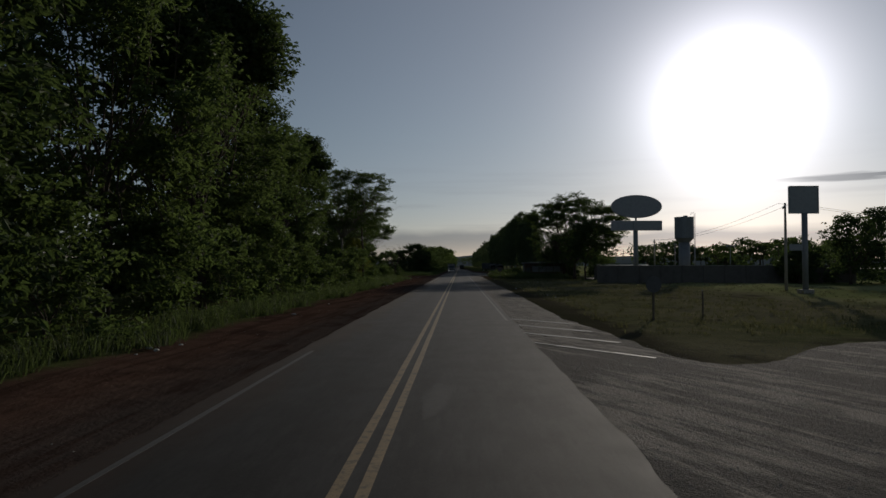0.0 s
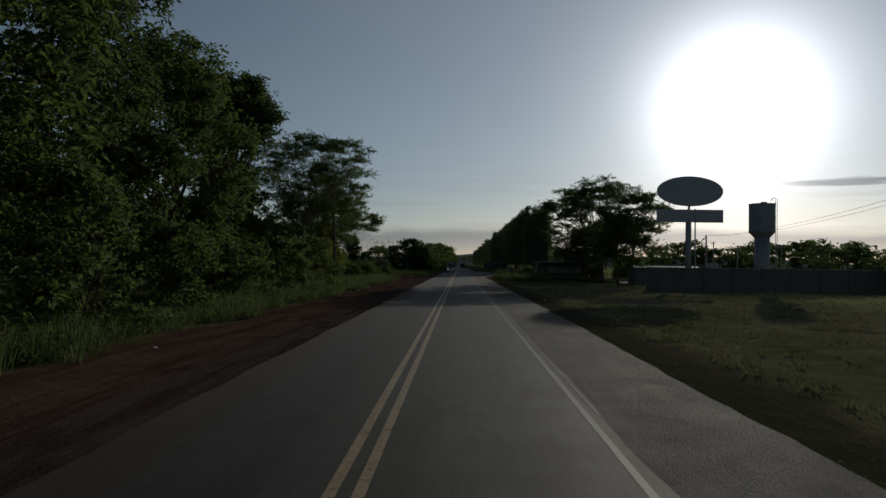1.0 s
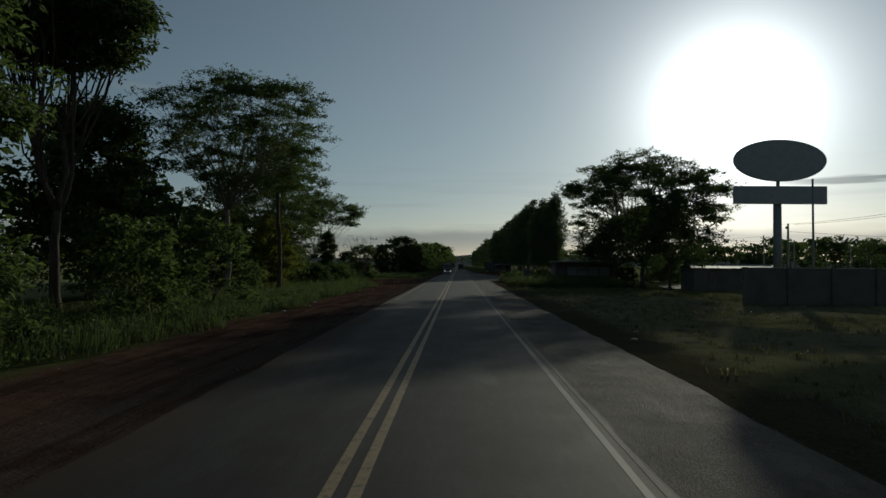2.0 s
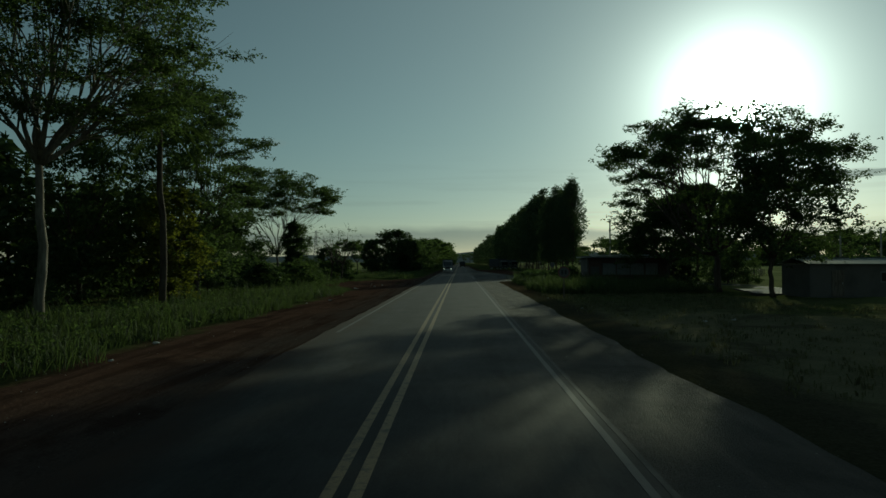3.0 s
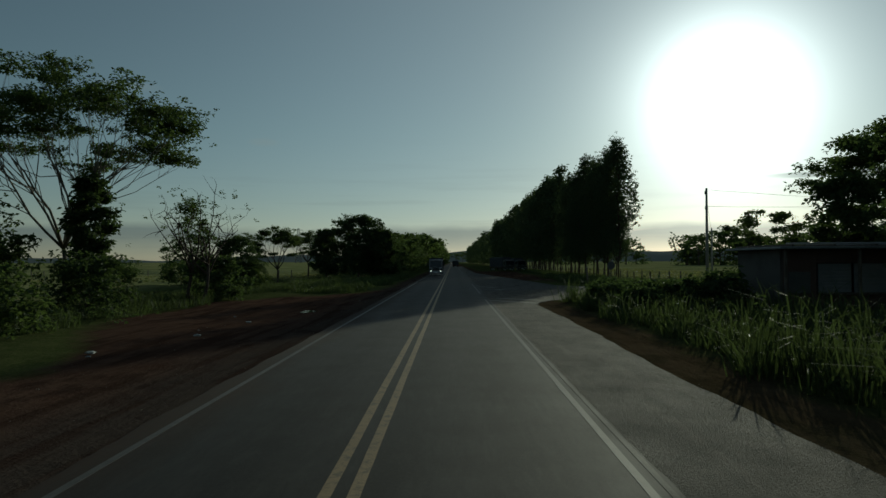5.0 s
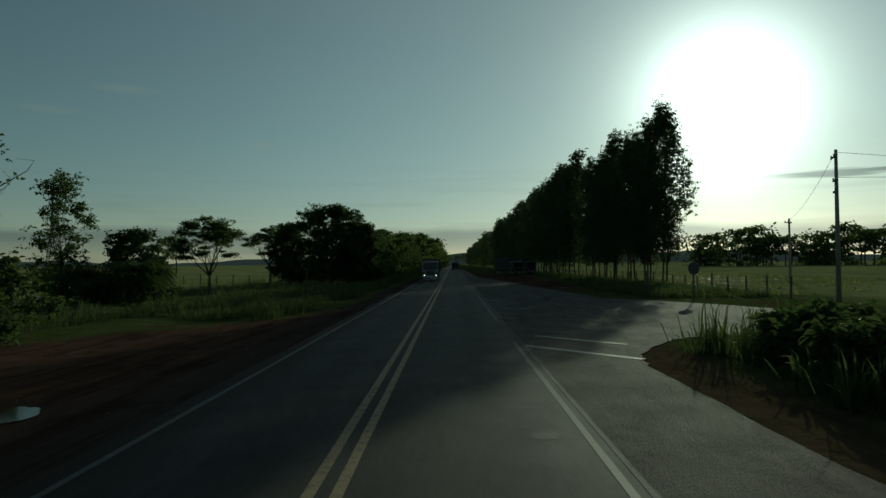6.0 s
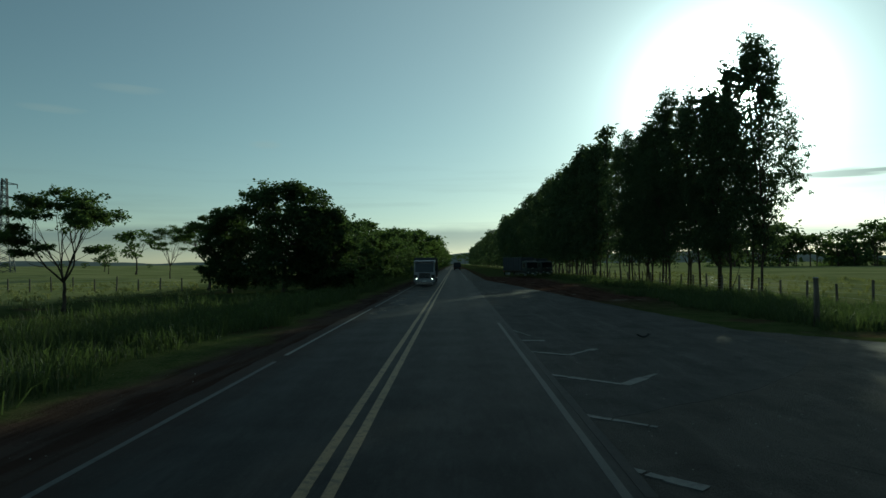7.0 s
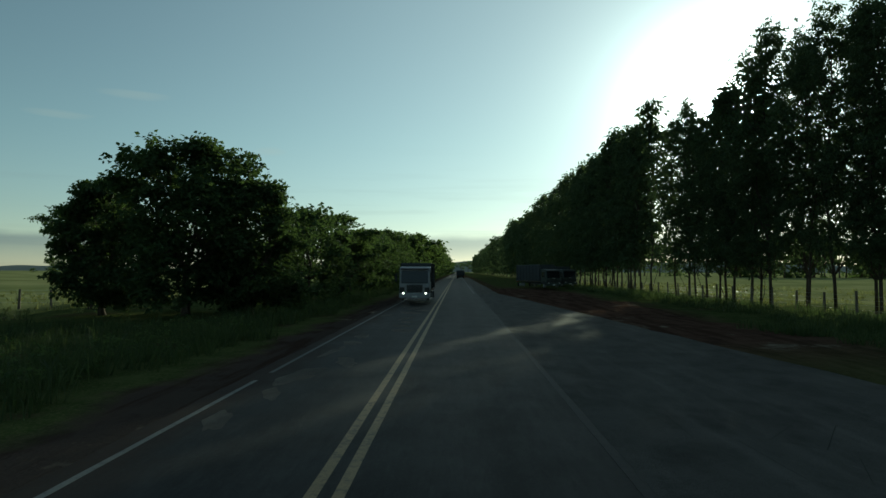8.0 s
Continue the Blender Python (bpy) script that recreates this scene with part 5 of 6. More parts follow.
def water_tank():
    ob = thing("water_tower", 36.0, 98.5, 0, 0, "cup-shaped steel water tower with caged ladder", "water tower")
    part("column", tube([(0, 0, -0.1), (0, 0, 3), (0, 0, 6.1)], [0.86, 0.84, 0.82], 20), STEEL_GREY, ob, smooth=True)
    part("cone", tube([(0, 0, 6.1), (0, 0, 6.75)], [0.82, 1.4], 24, False), STEEL_GREY, ob, smooth=True)
    part("tank", tube([(0, 0, 6.75), (0, 0, 8.4), (0, 0, 10.0)], [1.4, 1.4, 1.4], 24), STEEL_GREY, ob, smooth=False)
    for z in (6.78, 8.4, 9.98):
        part("band", tube([(1.42 * math.cos(a), 1.42 * math.sin(a), z) for a in np.linspace(0, 2 * math.pi, 25)], 0.035, 5, False), STEEL_GREY, ob)
    part("hatch", tube([(0.2, 0, 10.0), (0.2, 0, 10.25)], [0.35, 0.33], 12), STEEL_GREY, ob)
    for s in (-0.2, 0.2):
        part("ladder_rail", tube([(1.62, s, 0.4), (1.62, s, 10.6), (1.3, s, 10.75), (1.0, s, 10.4)], 0.028, 6), STEEL_GALV, ob)
    for k in range(32):
        part("rung", tube([(1.62, -0.2, 0.6 + 0.3 * k), (1.62, 0.2, 0.6 + 0.3 * k)], 0.014, 5), STEEL_GALV, ob)
    part("base_slab", block((0, 0, 0.0, 2.8, 2.8, 0.3)), CONCRETE, ob)


def utility_pole(x, y, h, turn, label, arms=1, box=False):
    ob = thing("utility_pole", x, y, 0, turn, label, "utility pole", "utility poles")
    part("shaft", tube([(0, 0, -0.3), (0, 0, h * 0.5), (0, 0, h)], [0.17, 0.14, 0.10], 10), CONCRETE, ob, smooth=True)
    for k in range(arms):
        z = h - 0.5 - 1.6 * k
        arm = part("crossarm", block((0, 0.12, z, 1.9 if k == 0 else 0.9, 0.09, 0.11)), WOOD_POST, ob)
        for dx in (-0.8, 0.0, 0.8) if k == 0 else (-0.35, 0.35):
            part("insulator", tube([(dx, 0.12, z + 0.05), (dx, 0.12, z + 0.12), (dx, 0.12, z + 0.22)], [0.03, 0.06, 0.035], 8), SIGN_WHITE, arm)
    if box:
        part("equipment_box", block((0.45, 0, h * 0.72, 0.5, 0.2, 0.16)), STEEL_GREY, ob)
    return ob


def wire(name, pts, label, r=0.014):
    """A cable hung with a sag between supports."""
    geos = []
    for a, b in zip(pts[:-1], pts[1:]):
        a, b = np.array(a, float), np.array(b, float)
        t = np.linspace(0, 1, 14)[:, None]
        p = a + (b - a) * t
        p[:, 2] -= 0.018 * np.linalg.norm(b - a) * (4 * t * (1 - t))[:, 0]
        geos.append(tube(p, r, 4, False))
    v, f = join(geos)
    return tagged(new(name, mesh_data(name, v, f, CABLE)), label, "cable")


oval_sign()
square_sign()
water_tank()
POLES = [(34.9, 66, 9.0), (38.3, 121, 7.5), (27.6, 183.5, 10.1)]
for k, (x, y, h) in enumerate(POLES):
    utility_pole(x, y, h, 70, "slim concrete utility pole with a crossarm and wires", 2 if k == 2 else 1, k == 2)
utility_pole(58, 168, 8.5, 40, "slim concrete utility pole with a crossarm and wires")
utility_pole(62, 165, 7.5, 40, "slim concrete utility pole with a crossarm and wires")
utility_pole(40.5, 214, 7.5, 40, "slim concrete utility pole with a crossarm and wires")
utility_pole(150, 120, 10, 70, "slim concrete utility pole with a crossarm and wires")
utility_pole(150, 190, 10, 70, "slim concrete utility pole with a crossarm and wires")
for s, dz in ((-0.7, 0.25), (0.7, 0.25)):
    wire("power_cable", [(38.3 + s, 121, 7.15 + dz), (34.9 + s, 66, 8.7 + dz), (150, 120 + s, 9.9)], "thin black power cable between poles")
wire("power_cable", [(38.3, 121, 6.6), (150, 120, 8.4)], "thin black power cable between poles")
wire("power_cable", [(27.6, 183.6, 9.9), (40.5, 214, 7.3)], "thin black power cable between poles")
wire("power_cable", [(27.6, 183.4, 9.9), (150, 190, 9.8)], "thin black power cable between poles")
wire("power_cable", [(27.6, 183.4, 8.2), (58, 168, 8.3)], "thin black power cable between poles")


def long_shed():
    ob = thing("yard_shed", 70, 123, 0, 0, "long low shed with pale corrugated roof sheets", "shed")
    part("wall", block((0, 0, 0.75, 45, 7, 1.8), bevel=0.03), WALL_PAINT, ob)
    roof = []
    for k in range(11):
        x0 = -22.6 + k * 4.12
        n = 26
        xs = np.linspace(x0, x0 + 4.1, n)
        zz = 0.035 * np.sin(np.arange(n) * math.pi / 2) + 0.01 * (k % 3)
        top = [np.stack([xs, np.full(n, yy), zz + z], 1) for yy, z in ((-4.2, 1.84), (4.2, 1.98), (4.2, 1.95), (-4.2, 1.81))]
        i = np.arange(n - 1)
        q = np.concatenate([np.stack([a * n + i, a * n + i + 1, b * n + i + 1, b * n + i], 1) for a, b in ((0, 1), (2, 3), (3, 0))])
        part("roof_sheet", (np.concatenate(top), [q]), ROOF_SHEET, ob)
    for k in range(6):
        part("post", block((-21 + 8.4 * k, -3.8, 0.8, 0.16, 0.16, 2.0)), WOOD_POST, ob)


def stall():
    ob = thing("roadside_stall", 21.2, 149.4, 0, 0, "long low dark roadside stall with a cluttered flat roof", "stall")
    part("back_wall", block((0, 2.2, 1.7, 9.4, 0.15, 3.5), bevel=0.01), WALL_PAINT, ob)
    part("side_wall", block((-4.7, 0.0, 1.7, 0.15, 4.3, 3.5), bevel=0.01), WALL_PAINT, ob)
    part("side_wall", block((4.7, 0.0, 1.7, 0.15, 4.3, 3.5), bevel=0.01), WALL_PAINT, ob)
    part("front_wall", block((-3.9, -2.15, 1.7, 1.5, 0.15, 3.5), (0.2, -2.15, 0.55, 6.7, 0.15, 1.2), (0.2, -2.15, 3.1, 6.7, 0.15, 0.7), (4.1, -2.15, 1.7, 1.1, 0.15, 3.5), bevel=0.01), STALL_PAINT, ob, "dull reddish front wall")
    part("counter", block((0.2, -2.4, 1.2, 6.6, 0.6, 0.08)), WOOD_POST, ob)
    for k in range(4):
        shutter = part("shutter", block((-2.25 + 1.64 * k, -2.08, 1.97, 1.52, 0.03, 1.5), bevel=0.005), STEEL_GREY, ob, "dull rolled steel shutter")
        for j in range(8):
            part("slat", block((-2.25 + 1.64 * k, -2.11, 1.33 + 0.18 * j, 1.5, 0.04, 0.15), bevel=0.012), STEEL_GREY, shutter)
    part("notice_board", block((-3.95, -2.26, 1.75, 1.0, 0.05, 1.1)), SIGN_FADED, ob)
    part("roof", block((0, -0.2, 3.52, 10.4, 5.8, 0.12)), STEEL_GREY, ob)
    for k in range(6):
        part("roof_batten", block((-4.6 + 1.85 * k, -0.2, 3.64, 0.12, 5.6, 0.12)), WOOD_POST, ob)
    for y0, y1, x0, x1 in ((-2.0, -1.2, -4.4, 1.0), (-0.9, -1.6, -3.6, 2.8), (0.6, 0.9, -2.0, 4.4)):
        part("roof_pipe", tube([(x0, y0, 3.76), (x1, y1, 3.80)], 0.035, 6), STEEL_GALV, ob, "loose galvanised pipe lying on the roof")
    ob.matrix_basis = ob.matrix_basis @ Matrix.Diagonal((1, 1, 0.9, 1))
    for x in (-4.9, -1.6, 1.7, 5.0):
        part("post", block((x, -2.9, 1.7, 0.12, 0.12, 3.5)), WOOD_POST, ob)


def yard_wall():
    """A long rendered wall with a coping and pillars."""
    ob = thing("boundary_wall", 0, 95.6, 0, 0, "long dark weathered boundary wall of the yard", "wall")
    part("wall_body", block((41.0, 0, 1.15, 38.0, 0.18, 2.7), bevel=0.01), WALL_PAINT, ob)
    for k in range(13):
        part("pillar", block((22.1 + 3.15 * k, -0.12, 1.2, 0.32, 0.2, 2.8), bevel=0.02), WALL_PAINT, ob)
    part("coping", block((41.0, 0, 2.54, 38.2, 0.3, 0.08), bevel=0.02), CONCRETE, ob)


def yard_lamp(x, y, h):
    ob = thing("street_lamp", x, y, 0, 20, "slim steel yard lamp with three slanted heads", "street lamp")
    part("pole", tube([(0, 0, -0.2), (0, 0, h)], [0.11, 0.07], 10), STEEL_GREY, ob, smooth=True)
    part("crossarm", block((0, 0, h - 0.1, 2.4, 0.08, 0.08)), STEEL_GREY, ob)
    for dx in (-1.1, 0.0, 1.1):
        part("lamp_head", block((dx + 0.15, -0.1, h + 0.16, 0.75, 0.45, 0.14, Matrix.Rotation(radians(-32), 4, "Y"))), STEEL_GREY, ob)


def slim_post(x, y, h, r, label):
    ob = thing("post", x, y, 0, 0, label, "post")
    part("shaft", tube([(0, 0, -0.2), (0.02, 0, h * 0.5), (0, 0, h)], [r, r * 0.95, r * 0.8], 8), STEEL_GREY if h > 3 else WOOD_POST, ob, smooth=True)
    part("cap", tube([(0, 0, h), (0, 0, h + 0.04)], [r * 1.1, r * 0.9], 8), STEEL_GREY, ob)


def yard_hut():
    """A small dark hut with a low gabled sheet roof, its gable towards the road."""
    ob = thing("yard_hut", 32.3, 122.6, 0, 0, "small dark yard hut with a low greenish sheet roof", "hut")
    part("front_wall", block((0, -2.0, 1.15, 9.2, 0.14, 2.5), bevel=0.01), WALL_PAINT, ob)
    part("back_wall", block((0, 2.0, 1.15, 9.2, 0.14, 2.5), bevel=0.01), WALL_PAINT, ob)
    for s in (-1, 1):
        part("side_wall", block((s * 4.6, 0, 1.15, 0.14, 4.1, 2.5), bevel=0.01), WALL_PAINT, ob)
        part("roof_slope", block((0, s * 1.15, 2.66, 9.8, 2.5, 0.05, Matrix.Rotation(radians(-s * 11), 4, "X")), bevel=0.01), HUT_ROOF, ob, "greenish weathered roof sheet")
    part("ridge_cap", block((0, 0, 2.92, 9.8, 0.3, 0.05), bevel=0.015), HUT_ROOF, ob)
    door = part("door", block((-2.6, -2.09, 0.98, 0.9, 0.05, 1.95), bevel=0.01), WOOD_POST, ob)
    part("handle", block((-2.28, -2.14, 0.98, 0.04, 0.06, 0.14), bevel=0.005), STEEL_GALV, door)
    window = part("window", block((1.2, -2.08, 1.45, 1.3, 0.04, 0.8), bevel=0.01), STEEL_GREY, ob)
    part("pane", block((1.2, -2.105, 1.45, 1.16, 0.012, 0.66), bevel=0.003), GLASS_DARK, window)


yard_hut()
yard_wall()
yard_lamp(69, 160, 7.3)
slim_post(27.9, 97.2, 9.2, 0.09, "slim grey steel post behind the boundary wall")
slim_post(13.7, 32.6, 1.3, 0.05, "short wooden stake in the yard grass")
slim_post(16.4, 189.0, 1.9, 0.12, "thick wooden corner post beside the side road")
long_shed()
stall()


def round_sign(x, y, z, turn, face, label, r=0.44):
    ob = thing("traffic_sign", x, y, 0, turn, label, "traffic sign", "round traffic signs")
    disc = part("sign_plate", moved(outline(ellipse(r, r, 36), 0.02, bevel=0.004), 0, 0, z), SIGN_REAR, ob)
    if face:
        part("sign_face", moved(outline(ellipse(r * 0.99, r * 0.99, 36), 0.006, bevel=0), 0, -0.016, z), SIGN_RED, disc, "red rim of the sign")
        part("sign_field", moved(outline(ellipse(r * 0.8, r * 0.8, 36), 0.006, bevel=0), 0, -0.023, z), SIGN_FADED, disc, "white field of the sign")
        part("sign_bars", block((-0.12, -0.03, z, 0.15, 0.006, 0.3), (0.12, -0.03, z, 0.15, 0.006, 0.3), bevel=0), SIGN_BLACK, disc, "black bars on the sign")
    part("post", block((0, 0.05, z / 2 + 0.1, 0.09, 0.09, z + 0.6), bevel=0.01), WOOD_POST, ob)
    return ob


round_sign(8.85, 117.9, 1.87, 0, True, "round faded traffic sign on a wooden post", 0.43)
round_sign(17.4, 182.2, 2.15, 15, False, "round traffic sign seen from its grey back", 0.42)
round_sign(10.7, 30.8, 1.68, 10, False, "round traffic sign seen from its grey back", 0.40)

# ---- fences ----


def fence(name, x0, y0, x1, y1, gap, label, h=1.35, seed=1):
    rng = random.Random(seed)
    ob = thing(name, 0, 0, 0, 0, label, "fence")
    n = int(math.hypot(x1 - x0, y1 - y0) / gap)
    for k in range(n + 1):
        x, y = x0 + (x1 - x0) * k / n, y0 + (y1 - y0) * k / n
        t = h * rng.uniform(0.85, 1.12)
        part("post", tube([(x, y, -0.3), (x + rng.uniform(-0.05, 0.05), y + rng.uniform(-0.05, 0.05), t)], [0.085 * rng.uniform(0.8, 1.2), 0.075], 7), WOOD_POST, ob)
    for z in (0.35, 0.65, 0.95, 1.2):
        p = np.array([(x0 + (x1 - x0) * k / n, y0 + (y1 - y0) * k / n, z + rng.uniform(-0.02, 0.02)) for k in range(n + 1)])
        part("wire", tube(p, 0.006, 3, False), STEEL_GALV, ob)


fence("pasture_fence", 25.7, 186.0, 25.7, 330.0, 3.4, "pasture fence of grey wooden posts and wire", seed=2)
fence("yard_fence", 34, 150, 60, 196, 3.0, "yard fence of grey wooden posts and wire", seed=3)
fence("field_fence", -78, 229, -27, 229, 2.3, "field fence of grey wooden posts and wire", seed=4)
fence("track_fence", 27, 168, 60, 200, 3.2, "pasture fence of grey wooden posts and wire", seed=5)


def pylon(x, y, h, label):
    ob = thing("transmission_tower", x, y, 0, 20, label, "pylon")

    def half(z):
        return np.interp(z, [0, h * 0.55, h], [0.087 * h, 0.033 * h, 0.02 * h])
    for sx in (-1, 1):
        for sy in (-1, 1):
            part("leg", tube([(sx * half(z), sy * half(z), z) for z in np.linspace(-0.2, h, 9)], 0.14, 5), PYLON_STEEL, ob)
    zs = np.linspace(0, h, 15)
    for a, b in zip(zs[:-1], zs[1:]):
        geos = []
        for sx, sy, tx, ty in ((-1, -1, 1, -1), (1, -1, 1, 1), (1, 1, -1, 1), (-1, 1, -1, -1)):
            geos.append(tube([(sx * half(a), sy * half(a), a), (tx * half(b), ty * half(b), b)], 0.08, 4, False))
            geos.append(tube([(tx * half(a), ty * half(a), a), (sx * half(b), sy * half(b), b)], 0.08, 4, False))
        part("lattice", join(geos), PYLON_STEEL, ob)
    for z in (h * 0.66, h * 0.80, h * 0.94):
        arm = part("crossarm", join([tube([(-0.118 * h, 0, z), (0, 0, z + 0.023 * h), (0.118 * h, 0, z)], 0.1, 4), tube([(-0.118 * h, 0, z), (0.118 * h, 0, z)], 0.1, 4)]), PYLON_STEEL, ob)
        for dx in (-0.115 * h, 0.115 * h):
            part("insulator", tube([(dx, 0, z), (dx, 0, z - 0.04 * h)], 0.12, 6), PYLON_STEEL, arm)


pylon(-117.5, 328, 26, "tall steel lattice transmission tower in a field")
pylon(-163, 790, 39, "tall steel lattice transmission tower in a field")


# ---- vehicles ----
def wheel(parent, x, y, r, w):
    prof = [(-w / 2, r * 0.55), (-w / 2, r * 0.94), (-w * 0.36, r), (w * 0.36, r), (w / 2, r * 0.94), (w / 2, r * 0.55)]
    tyre = part("tyre", tube([(x + a, y, r) for a, _ in prof], [b for _, b in prof], 20), RUBBER, parent, smooth=False)
    part("rim", tube([(x - w * 0.42, y, r), (x - w * 0.2, y, r), (x + w * 0.2, y, r), (x + w * 0.42, y, r)], [r * 0.56, r * 0.4, r * 0.4, r * 0.56], 16), STEEL_GALV, tyre)


def truck(x, y, turn, label, cab, load, length, lamps, load_h=3.3, tail=False):
    """A lorry whose front looks along -Y of its own axes."""
    ob = thing("truck", x, y, 0, turn, label, "truck")
    body = part("cab", outline([(-2.1, 0.95), (-2.12, 1.5), (-1.9, 2.75), (-1.65, 2.95), (-0.1, 3.0), (-0.1, 0.95)], 2.42, "x", 0.06), cab, ob)
    part("windscreen", block((0, -2.04, 2.15, 2.1, 0.05, 1.0, Matrix.Rotation(radians(-9.5), 4, "X")), bevel=0.01), GLASS_DARK, body)
    for s in (-1, 1):
        part("side_window", block((s * 1.22, -1.1, 2.15, 0.03, 0.9, 0.75), bevel=0.01), GLASS_DARK, body)
        part("door", block((s * 1.215, -1.1, 1.45, 0.03, 1.05, 0.6), bevel=0.01), cab, body)
        part("mirror", block((s * 1.48, -1.95, 2.1, 0.16, 0.1, 0.62), (s * 1.34, -1.9, 2.4, 0.3, 0.04, 0.04)), BLACK_TRIM, body)
        part("headlight", tube([(s * 0.88, -2.2, 0.88), (s * 0.88, -2.27, 0.88)], [0.085, 0.07], 14), HEADLIGHT if lamps else SIGN_WHITE, body, "lit round headlight" if lamps else "unlit headlight")
        part("mudguard", outline([(-1.95, 0.55), (-1.9, 1.0), (-1.55, 1.2), (-0.85, 1.2), (-0.5, 1.0), (-0.45, 0.8), (-1.95, 0.55)][:-1], 0.34, "x", 0.01), BLACK_TRIM, body).location = (s * 1.06, 0, 0)
    part("grille", block(*[(0, -2.13, 0.98 + 0.09 * k, 1.25, 0.05, 0.065) for k in range(7)], bevel=0.008), BLACK_TRIM, body)
    for s in (-1, 1):
        part("lamp_surround", block((s * 0.98, -2.13, 1.12, 0.36, 0.05, 0.44), bevel=0.01), BLACK_TRIM, body)
    part("badge_panel", block((0, -2.13, 1.62, 0.5, 0.03, 0.08), bevel=0.008), STEEL_GALV, body)
    part("bumper", block((0, -2.14, 0.72, 2.44, 0.22, 0.42), bevel=0.04), cab, body)
    part("number_plate", block((0, -2.265, 0.62, 0.42, 0.02, 0.14), bevel=0.004), SIGN_WHITE, body)
    part("visor", block((0, -2.0, 2.82, 2.2, 0.35, 0.05, Matrix.Rotation(radians(14), 4, "X"))), BLACK_TRIM, body)
    part("wiper", block((-0.4, -2.14, 1.72, 0.7, 0.03, 0.03), (0.4, -2.14, 1.72, 0.7, 0.03, 0.03), bevel=0), BLACK_TRIM, body)
    part("chassis", block((-0.42, length / 2 - 0.6, 0.85, 0.12, length + 1.0, 0.24), (0.42, length / 2 - 0.6, 0.85, 0.12, length + 1.0, 0.24)), BLACK_TRIM, ob)
    part("load_bed", block((0, length / 2 + 0.15, 1.12, 2.5, length, 0.16)), WOOD_POST, ob)
    box = part("load_body", block((0, length / 2 + 0.15, 1.2 + (load_h - 1.2) / 2, 2.5, length, load_h - 1.2), bevel=0.06), load, ob)
    for k in range(int(length / 1.2) + 1):
        for s in (-1, 1):
            part("side_stake", block((s * 1.27, 0.2 + 1.2 * k, 1.2 + (load_h - 1.2) / 2, 0.05, 0.08, load_h - 1.2), bevel=0.01), BLACK_TRIM, box)
    for yy in (-1.15, length - 2.3, length - 1.05):
        for s in (-1, 1):
            wheel(ob, s * 1.02, yy, 0.5, 0.3)
    for s in (-1, 1):
        part("tail_lamp", block((s * 1.0, length + 0.18, 0.95, 0.3, 0.05, 0.14)), RED_LENS, ob)
        part("mudflap", block((s * 1.02, length - 0.3, 0.5, 0.4, 0.02, 0.55), bevel=0.004), RUBBER, ob)
    return ob


truck(-1.76, 237, 0, "white oncoming truck with lit headlights on the road", TRUCK_WHITE, TARP, 7.0, True)
truck(2.6, 400, 180, "dark truck driving ahead seen from its tail", TRUCK_DARK, TARP, 6.0, False, 2.9)
truck(15.5, 283, 18, "dark parked truck under the eucalyptus row", TRUCK_DARK, TARP, 9.0, False, 3.7)
truck(19.5, 292, 20, "dark parked truck under the eucalyptus row", TRUCK_DARK, TARP, 9.0, False, 3.5)


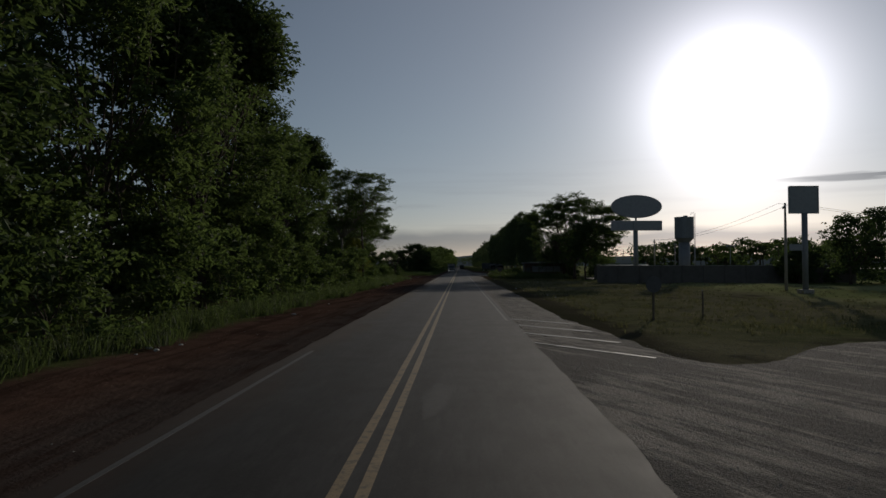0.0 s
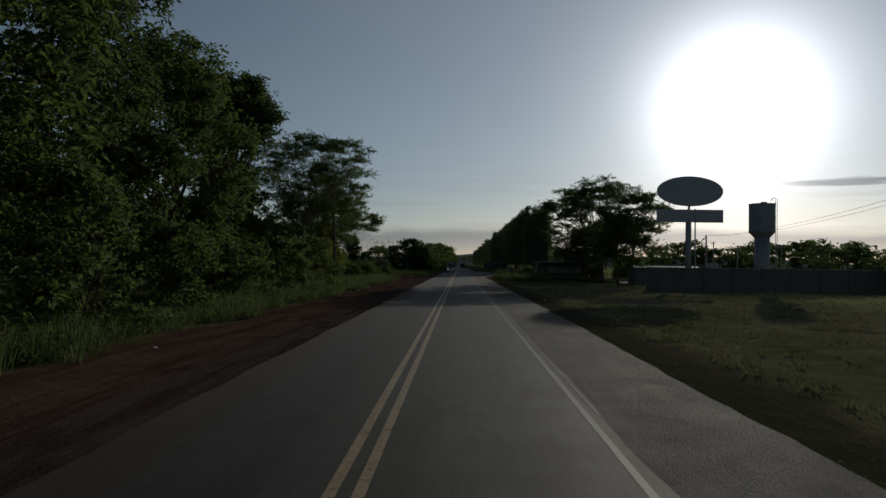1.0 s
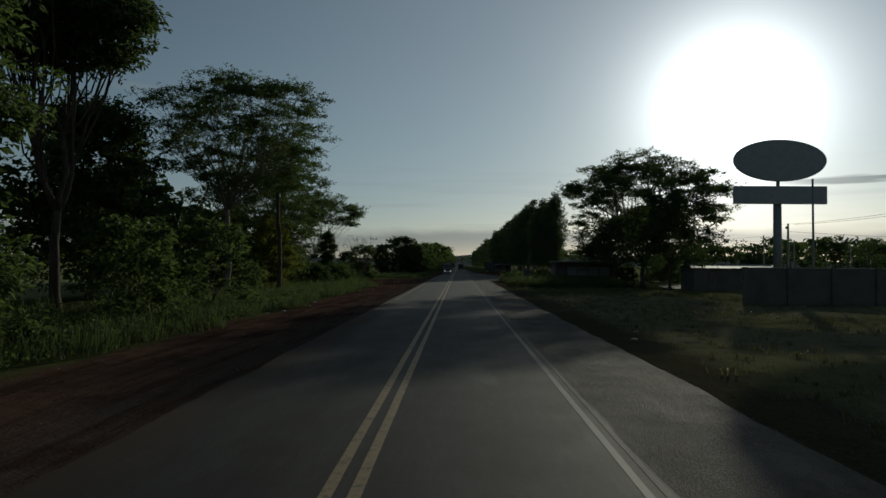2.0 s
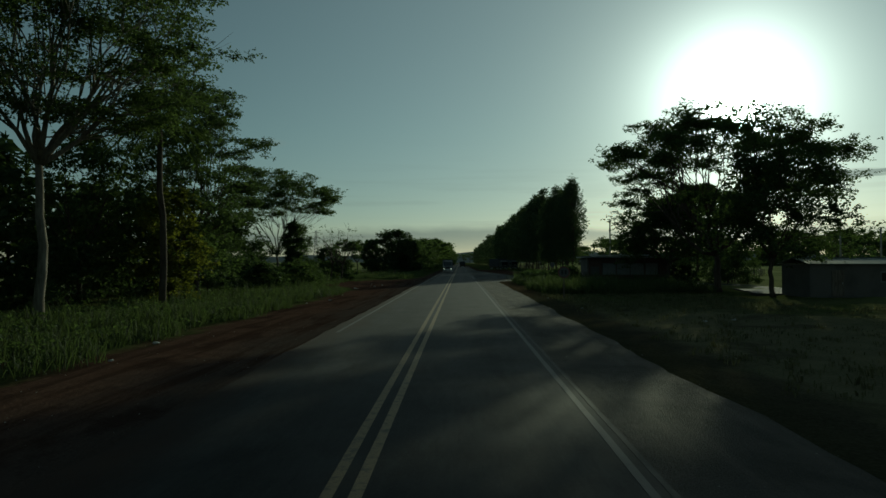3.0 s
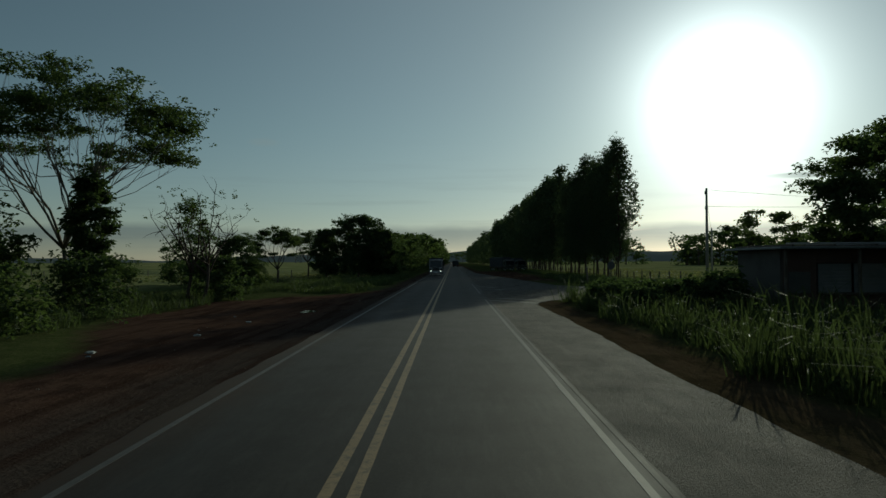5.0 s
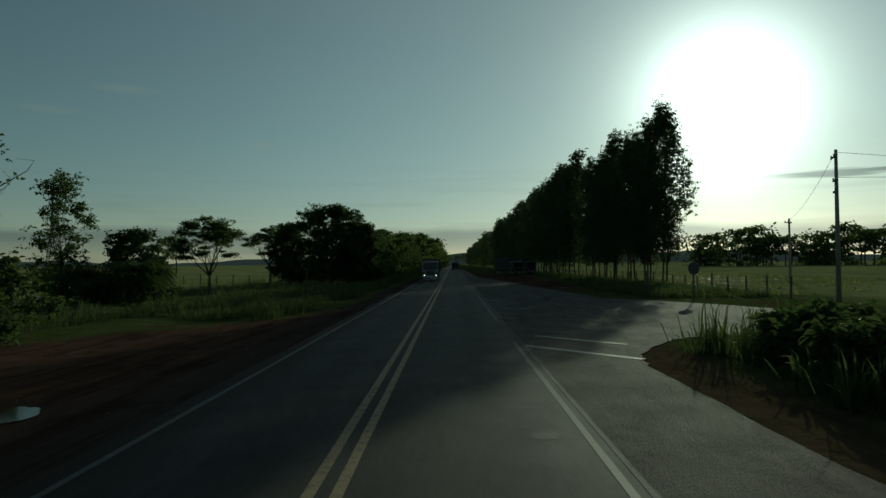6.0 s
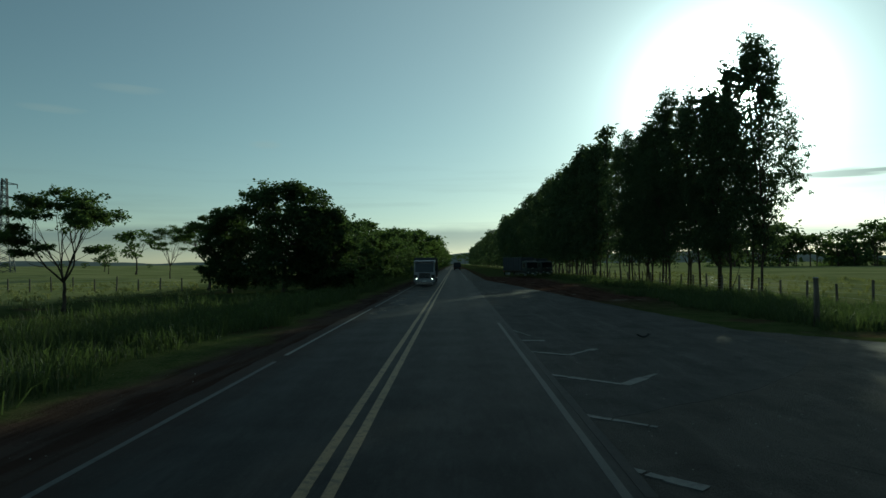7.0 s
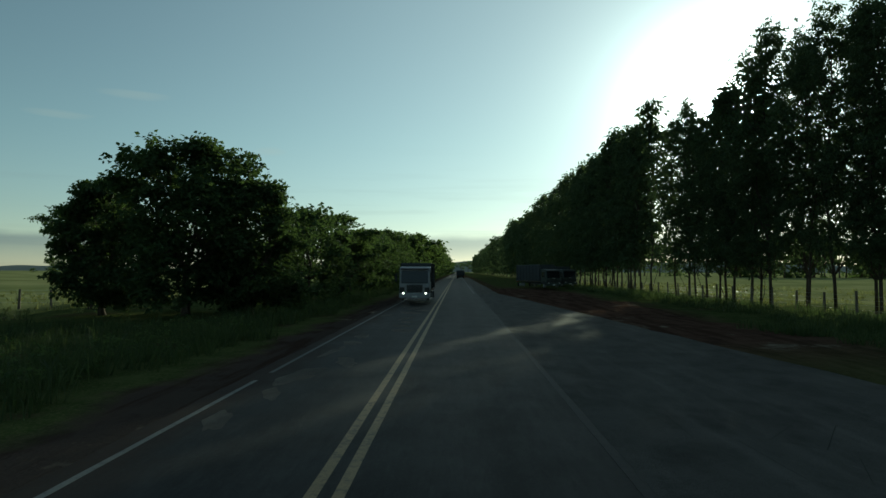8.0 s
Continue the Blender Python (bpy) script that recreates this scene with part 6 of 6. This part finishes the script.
# ---- puddles and litter ----
def puddle(x, y, a, b, seed):
    rng = random.Random(seed)
    pts = []
    for k in range(28):
        t = 2 * math.pi * k / 28
        r = 1 + 0.18 * math.sin(3 * t + seed) + 0.1 * math.sin(5 * t + 2 * seed) + rng.uniform(-0.03, 0.03)
        pts.append((a * r * math.cos(t), b * r * math.sin(t)))
    ob = new("puddle", mesh_data("puddle", [(x + p, y + q, -0.022) for p, q in pts] + [(x, y, -0.022)], [np.array([(k, (k + 1) % 28, 28) for k in range(28)])], WATER))
    tagged(ob, "shallow muddy puddle on red dirt", "puddle")


puddle(-6.3, 151.4, 0.40, 0.9, 1)


def litter(x, y, s, seed):
    rng = random.Random(seed)
    bm = bmesh.new()
    bmesh.ops.create_icosphere(bm, subdivisions=2, radius=s)
    for v in bm.verts:
        v.co = Vector((v.co.x * 1.3, v.co.y, v.co.z * 0.4)) * rng.uniform(0.7, 1.25)
    moved(bm, 0, 0, s * 0.3 - 0.05, 0, 0, rng.uniform(0, 360))
    me = bpy.data.meshes.new("litter")
    bm.to_mesh(me)
    bm.free()
    me.materials.append(PAPER)
    ob = new("litter", me)
    ob.location = (x, y, 0)
    tagged(ob, "crumpled pale scrap of litter on the verge", "litter", "roadside litter")


rng = random.Random(77)
for k in range(34):
    side = rng.random()
    if side < 0.5:
        litter(rng.uniform(-9.4, -7.6), rng.uniform(8, 160), rng.uniform(0.05, 0.12), k)
    else:
        litter(rng.uniform(7.0, 14), rng.uniform(30, 125), rng.uniform(0.05, 0.11), k)


def tyre_scrap(x, y, turn):
    """A curled strip torn from a lorry tyre."""
    ob = thing("tyre_scrap", x, y, -0.02, turn, "curled black scrap of tyre rubber on the asphalt", "tyre scrap")
    n = 9
    t = np.linspace(-1, 1, n)
    geos = []
    for w0, w1 in ((-0.07, 0.0), (0.0, 0.07)):
        lo = np.stack([0.24 * t, w0 + 0.02 * t, 0.012 + 0.10 * t ** 2 + 0.02 * (w0 < 0)], 1)
        hi = np.stack([0.24 * t, w1 + 0.02 * t, 0.012 + 0.10 * t ** 2 + 0.02 * (w1 > 0)], 1)
        under = np.array([0, 0, 0.018])
        v = np.concatenate([lo, hi, lo + under, hi + under])
        i = np.arange(n - 1)
        q = np.concatenate([np.stack([a * n + i, a * n + i + 1, b * n + i + 1, b * n + i], 1) for a, b in ((0, 1), (3, 2), (2, 0), (1, 3))])
        geos.append((v, [q]))
    part("tread", join(geos), RUBBER, ob)


tyre_scrap(8.2, 185.0, 12)
